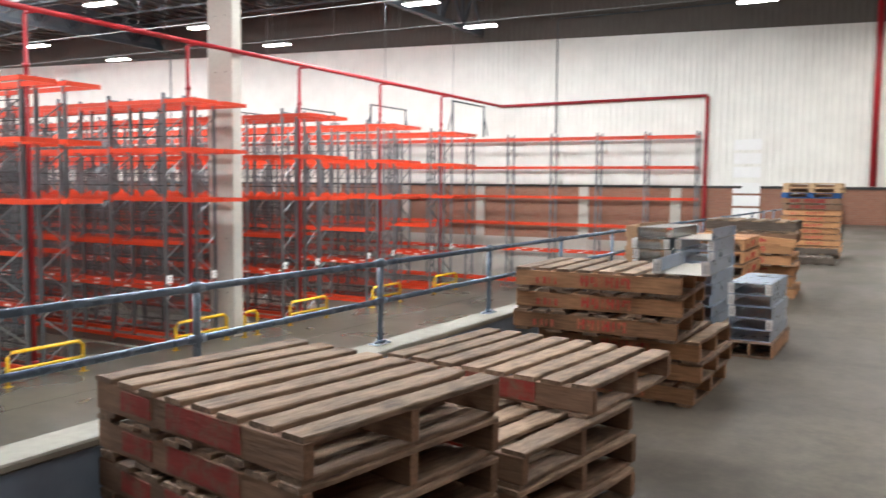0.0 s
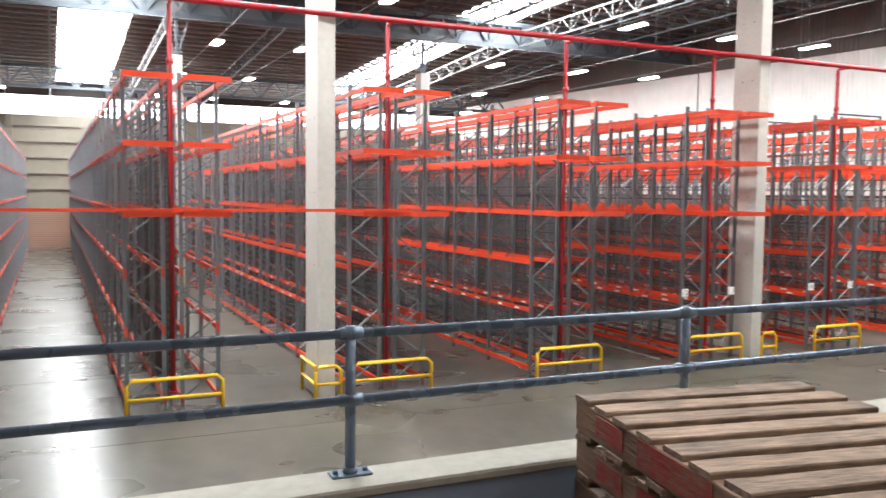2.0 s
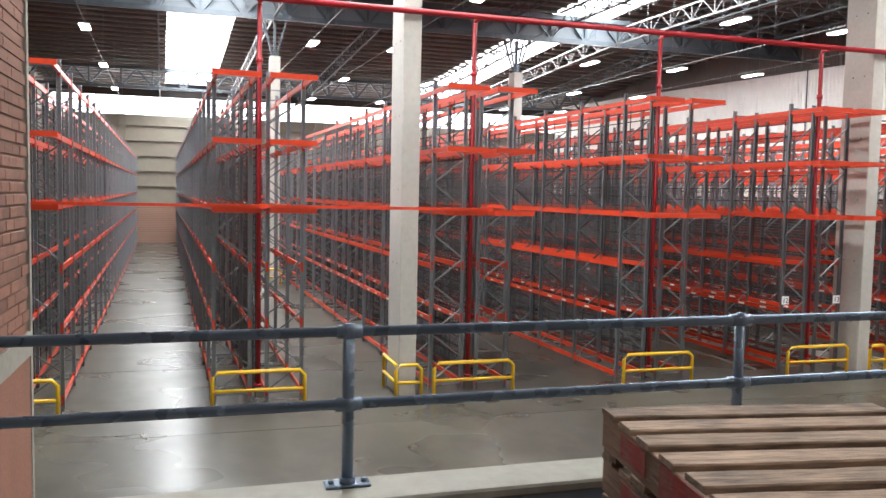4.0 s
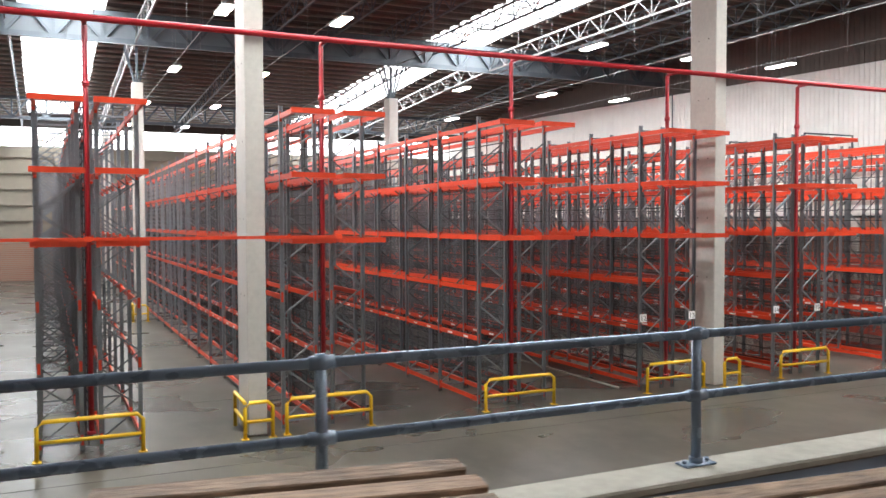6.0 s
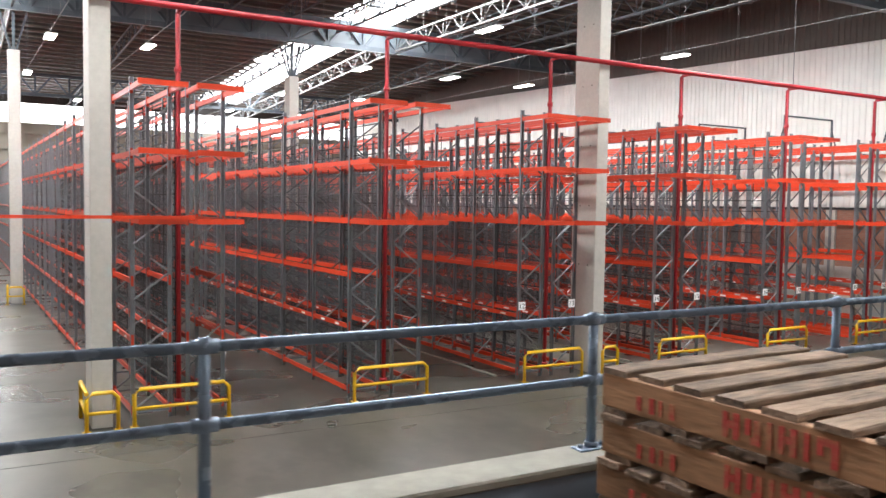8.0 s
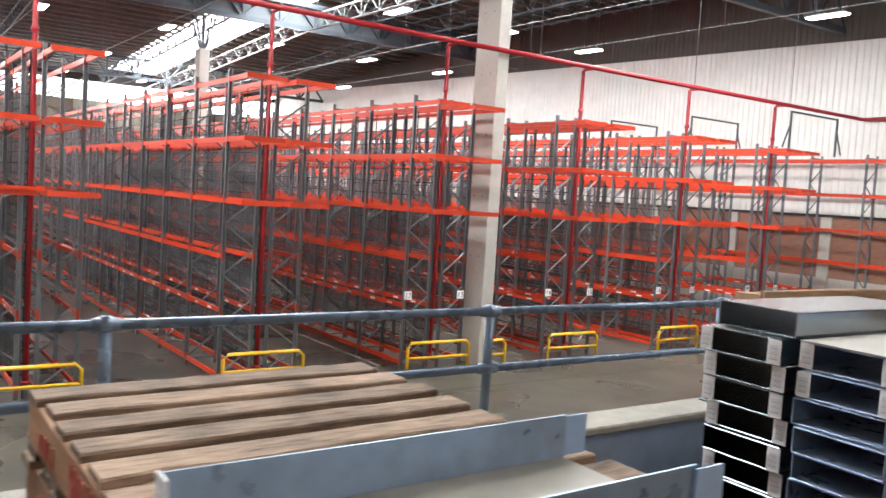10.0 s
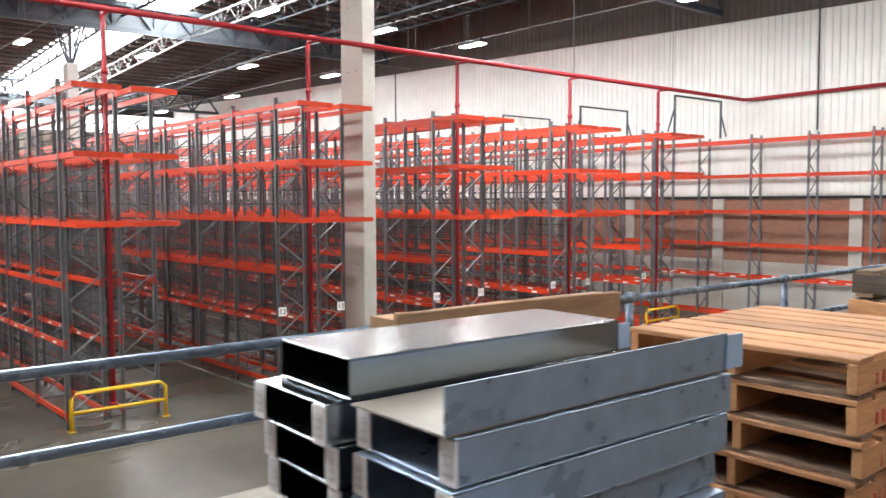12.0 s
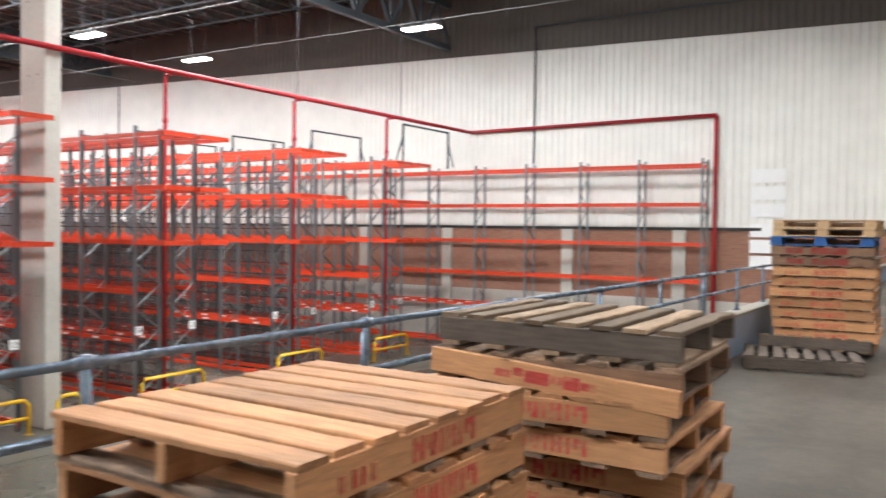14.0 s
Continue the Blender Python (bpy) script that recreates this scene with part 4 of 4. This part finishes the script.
# ---- steel box sections ----
def steel_meshes(material):
    L, W, H, T = 1.0, 0.36, 0.104, 0.006
    bm = bmesh.new()
    box(bm, 0, -W / 2, 0, L, W / 2, T, bevel=0.0015)
    flat = mesh_of("plate", bm, material)
    bm = bmesh.new()
    box(bm, 0, -T / 2, T + 0.0002, L, T / 2, H - T - 0.0002)
    side = mesh_of("side_wall", bm, material)
    bm = bmesh.new()
    box(bm, L - 0.005, -W / 2 - 0.004, 0.012, L + 0.05, -W / 2 - 0.0005, H - 0.012, bevel=0.001)
    tab = mesh_of("film_tab", bm, M_WRAP)
    body = (flat, side, tab)
    bm = bmesh.new()
    box(bm, -0.006, -0.028, 0.004, -0.001, 0.028, H - 0.004)
    lab = mesh_of("label", bm, M_LABEL)
    bm = bmesh.new()
    for k in range(9):
        box(bm, -0.009, -0.018, 0.022 + 0.0068 * k, -0.0065, 0.018, 0.022 + 0.0068 * k + (0.0022 if k % 3 else 0.0042))
    code = mesh_of("printed_bars", bm, M_CODE)
    return body, lab, code, H, W


ST_BODY, ST_LAB, ST_CODE, ST_H, ST_W = steel_meshes(M_STEEL)
ST_BODY2 = steel_meshes(M_STEELB)[0]


def section(x, y, z, rz, labels=(1, 1), dull=False, tabbed=False):
    e = thing("steel_section", x, y, z, "hollow galvanised steel section with barcode labels, in a stack", "steel section", "stacked steel sections", rz)
    flat, side, tab = ST_BODY2 if dull else ST_BODY
    put("bottom_plate", flat, e)
    put("top_plate", flat, e, pose(0, 0, ST_H - 0.006))
    for s in (-1, 1):
        put("side_wall", side, e, pose(0, s * (ST_W / 2 - 0.003), 0))
    if tabbed:
        put("film_tab", tab, e, None, "pale blue protective film tab")
    for s, on in zip((-1, 1), labels):
        if on:
            l = put("label", ST_LAB, e, pose(0, s * (ST_W / 2 - 0.02), 0), "white barcode label")
            tagged(put("printed_bars", ST_CODE, l), kind="stuff")
    return e


for k in range(9):
    section(6.86 + PRNG.uniform(-0.03, 0.03) - 0.03 * (k in (5, 6, 7)), 1.355 + PRNG.uniform(-0.015, 0.015), 0.154 + 0.1085 * k, PRNG.uniform(-1.0, 1.0), (k < 8, k < 8 and k != 3), False, k > 6)
for k in range(8):
    section(6.86 + PRNG.uniform(-0.03, 0.03), 0.955 + PRNG.uniform(-0.015, 0.015), 0.154 + 0.1085 * k, PRNG.uniform(-1.0, 1.0), (k > 5, k > 5), True)
for k in range(5):
    section(6.42, 0.345 + PRNG.uniform(-0.01, 0.01), 0.154 + 0.1045 * k, PRNG.uniform(-1, 1), (k % 3 == 1, k > 1), True)
for x, y in ((7.35, 1.33), (7.38, 0.9)):
    pallet("mix", pose(x, y - 0.0, 0, 0, 0, 90) @ Matrix.Diagonal((0.42, 0.95, 0.99, 1)), "short wooden bearer pallet under stacked steel sections", "bearer pallets", False)
pallet("mix", pose(6.95, 0.34, 0, 0, 0, 90) @ Matrix.Diagonal((0.4, 0.9, 0.99, 1)), "short wooden bearer pallet under stacked steel sections", "bearer pallets", False)


def channel(x, y, z, rz, left, right, length, label, tags=True):
    """An open U-shaped steel tray with flanges of the given heights."""
    e = thing("steel_channel", x, y, z, label, "steel channel", "", rz)
    bm = bmesh.new()
    box(bm, 0, -0.175, 0, length, 0.175, 0.005)
    part("web", bm, M_STEELIN, e, "pale inside of the channel")
    for s, h in ((1, left), (-1, right)):
        if h:
            bm = bmesh.new()
            box(bm, 0, s * 0.175 - 0.003, 0.0055, length, s * 0.175 + 0.003, h)
            part("flange", bm, M_STEELB, e)
    for s, h in ((1, left), (-1, right)):
        if h:
            if tags:
                l = put("label", ST_LAB, e, pose(0, s * 0.16, 0), "white barcode label")
                tagged(put("printed_bars", ST_CODE, l), kind="stuff")
            bm = bmesh.new()
            box(bm, length - 0.01, s * 0.182 - 0.003, 0.006, length + 0.07, s * 0.182 + 0.003, h - 0.006)
            part("tape", bm, M_WRAP, e, "pale blue protective film tab")
    return e


channel(6.84, 0.955, 0.154 + 0.1085 * 8, 0, 0, 0.108, 1.03, "open galvanised steel channel on top of a stack of sections", False)
channel(4.33, 0.46, PH * 6 + 0.003, 1, 0.1, 0.1, 0.87, "open galvanised steel channel lying on a pallet stack")


# ---- wall details ----
e = thing("wall_notices", XW + 0.55, 5.95, 0, "white paper notice sheets fixed to the wall in a column", "notice sheets")
for z in (0.15, 0.75, 1.35, 2.1, 2.75, 3.4):
    bm = bmesh.new()
    box(bm, 0, -0.62, z, 0.012, 0.62, z + 0.5)
    part("sheet", bm, M_LABEL, e)
e = thing("wall_conduit", XW + 0.06, 15.5, 0, "dark conduit climbing the side wall and turning along it", "conduit")
bm = bmesh.new()
tube(bm, [(0, 0, 4.4), (0, 0, 10.25), (0, -0.05, 10.3), (1.2, -26, 10.3)], 0.035, 8)
part("conduit", bm, M_TRUSS, e)


e = thing("wall_conduit", XW - 1.2, 43.3, 0, "dark conduit running along the side wall and dropping behind the racks", "conduit")
bm = bmesh.new()
tube(bm, [(0, 0, 1.7), (0, 0, 10.0), (-0.002, 0.05, 10.07), (-0.3, 6.0, 10.2)], 0.04, 8)
part("conduit", bm, M_TRUSS, e)


def portal(y, z1, x0=33.85, x1=37.2):
    e = thing("aisle_portal", 0, y, 0, "dark steel portal frame tying rack tops across the aisle", "portal frame", "aisle portals")
    for x, s in ((x0, -1), (x1, 1)):
        bm = bmesh.new()
        bar(bm, (x, 0, 4.2), (x, 0, z1), 0.07, 0.07)
        part("leg", bm, M_TRUSS, e)
        bm = bmesh.new()
        bar(bm, (x, 0, 5.3), (x + 0.45 * s, 0, 4.3), 0.05, 0.05)
        part("strut", bm, M_TRUSS, e)
    bm = bmesh.new()
    bar(bm, (x0 - 0.035, 0, z1 + 0.035), (x1 + 0.035, 0, z1 + 0.035), 0.07, 0.07)
    part("head", bm, M_TRUSS, e)


for k in range(4):
    d = -tilt * 2 * BAY * k
    portal(FRONT + 2 * BAY * k, 5.75, 33.85 + d, 37.2 + d)


def number_board(x, text):
    e = thing("number_board", x, FRONT - 0.06, -1.58, "small white board with black rack row number %s" % text if text else "small white rack row board with a worn number", "number board", "rack row boards")
    bm = bmesh.new()
    box(bm, -0.12, -0.012, 0, 0.12, 0, 0.24)
    part("board", bm, M_LABEL, e)
    if text:
        cu = bpy.data.curves.new("digits", "FONT")
        cu.body, cu.size, cu.align_x, cu.extrude = text, 0.215, "CENTER", 0.002
        tmp = bpy.data.objects.new("digits_text", cu)
        me = bpy.data.meshes.new_from_object(tmp)
        bpy.data.objects.remove(tmp)
        me.materials.clear()
        me.materials.append(M_INK)
        put("number", me, e, pose(0, -0.0145, 0.045, 90, 0, 0))
    else:
        bm = bmesh.new()
        for k in (-0.06, 0.03):
            box(bm, k, -0.016, 0.05, k + 0.04, -0.013, 0.19)
        part("number", bm, M_INK, e)


for i, a, b in ((4, "12", "13"), (5, "14", "15"), (6, "16", "17"), (7, "", "")):
    number_board(ROWS[i] - 0.95, a)
    number_board(ROWS[i] + 0.9, b)


# ---- brick wall beside the platform edge, pieces last ----
BX, BY0, BY1 = -1.7, 2.09, 6.0
solid("wall_brick", M_MORTAR, BX - 0.25, BY0, LOW, BX - 0.014, BY1, 11.5, label="red brick return wall with pale concrete strips", category="wall")
wall_b = bpy.data.objects["wall_brick"]
solid("wall_brick_base", M_BRICKP, BX - 0.2, BY0, LOW, BX, BY1 - 0.05, 0.22, label="plain brick-red painted base of the brick wall", category="wall")
solid("trim_band", M_KERB, BX - 0.1, BY0, 0.222, BX + 0.012, BY1 - 0.052, 0.40, label="pale concrete band along the brick wall", category="trim")
solid("trim_strip", M_KERB, BX - 0.1, 3.62, 0.403, BX + 0.008, 3.78, 11.5, label="pale vertical strip in the brick wall", category="trim")
solid("trim_corner", M_KERB, BX - 0.27, BY1 - 0.048, LOW, BX + 0.008, BY1 + 0.02, 11.5, label="pale corner strip at the end of the brick wall", category="trim")
solid("wall_brick_return", M_BEIGE, -14, BY1 - 0.3, LOW, BX - 0.28, BY1, 11.5, label="plain wall closing the side bay", category="wall")
bm = bmesh.new()
box(bm, -0.045, -0.108, 0, 0, 0.108, 0.073, bevel=0.004)
ME_BRICK = mesh_of("brick", bm, M_BRICKP)
rest_v, rest_f = [], []
count = 0
BR = random.Random(11)
for c in range(130):
    z = 0.405 + 0.0855 * c
    off = 0.11 if c % 2 else 0.0
    y = BY0 + 0.11 + off
    while y < BY1 - 0.16:
        if not 3.5 < y < 3.9:
            dx = BR.uniform(-0.003, 0.003)
            if 0.6 < z < 2.2 and count < 300:
                put("brick", ME_BRICK, wall_b, pose(BX + dx, y, z))
                count += 1
            else:
                n = len(rest_v)
                rest_v += [(BX + dx + p[0], y + p[1], z + p[2]) for p in ((-0.045, -0.108, 0), (0, -0.108, 0), (0, 0.108, 0), (-0.045, 0.108, 0), (-0.045, -0.108, 0.073), (0, -0.108, 0.073), (0, 0.108, 0.073), (-0.045, 0.108, 0.073))]
                rest_f += [tuple(n + i for i in f) for f in ((4, 5, 6, 7), (0, 3, 2, 1), (0, 1, 5, 4), (1, 2, 6, 5), (2, 3, 7, 6))]
        y += 0.22
me = bpy.data.meshes.new("bricks")
me.from_pydata(rest_v, [], rest_f)
me.materials.append(M_BRICKP)
tagged(put("bricks", me, wall_b), kind="stuff")
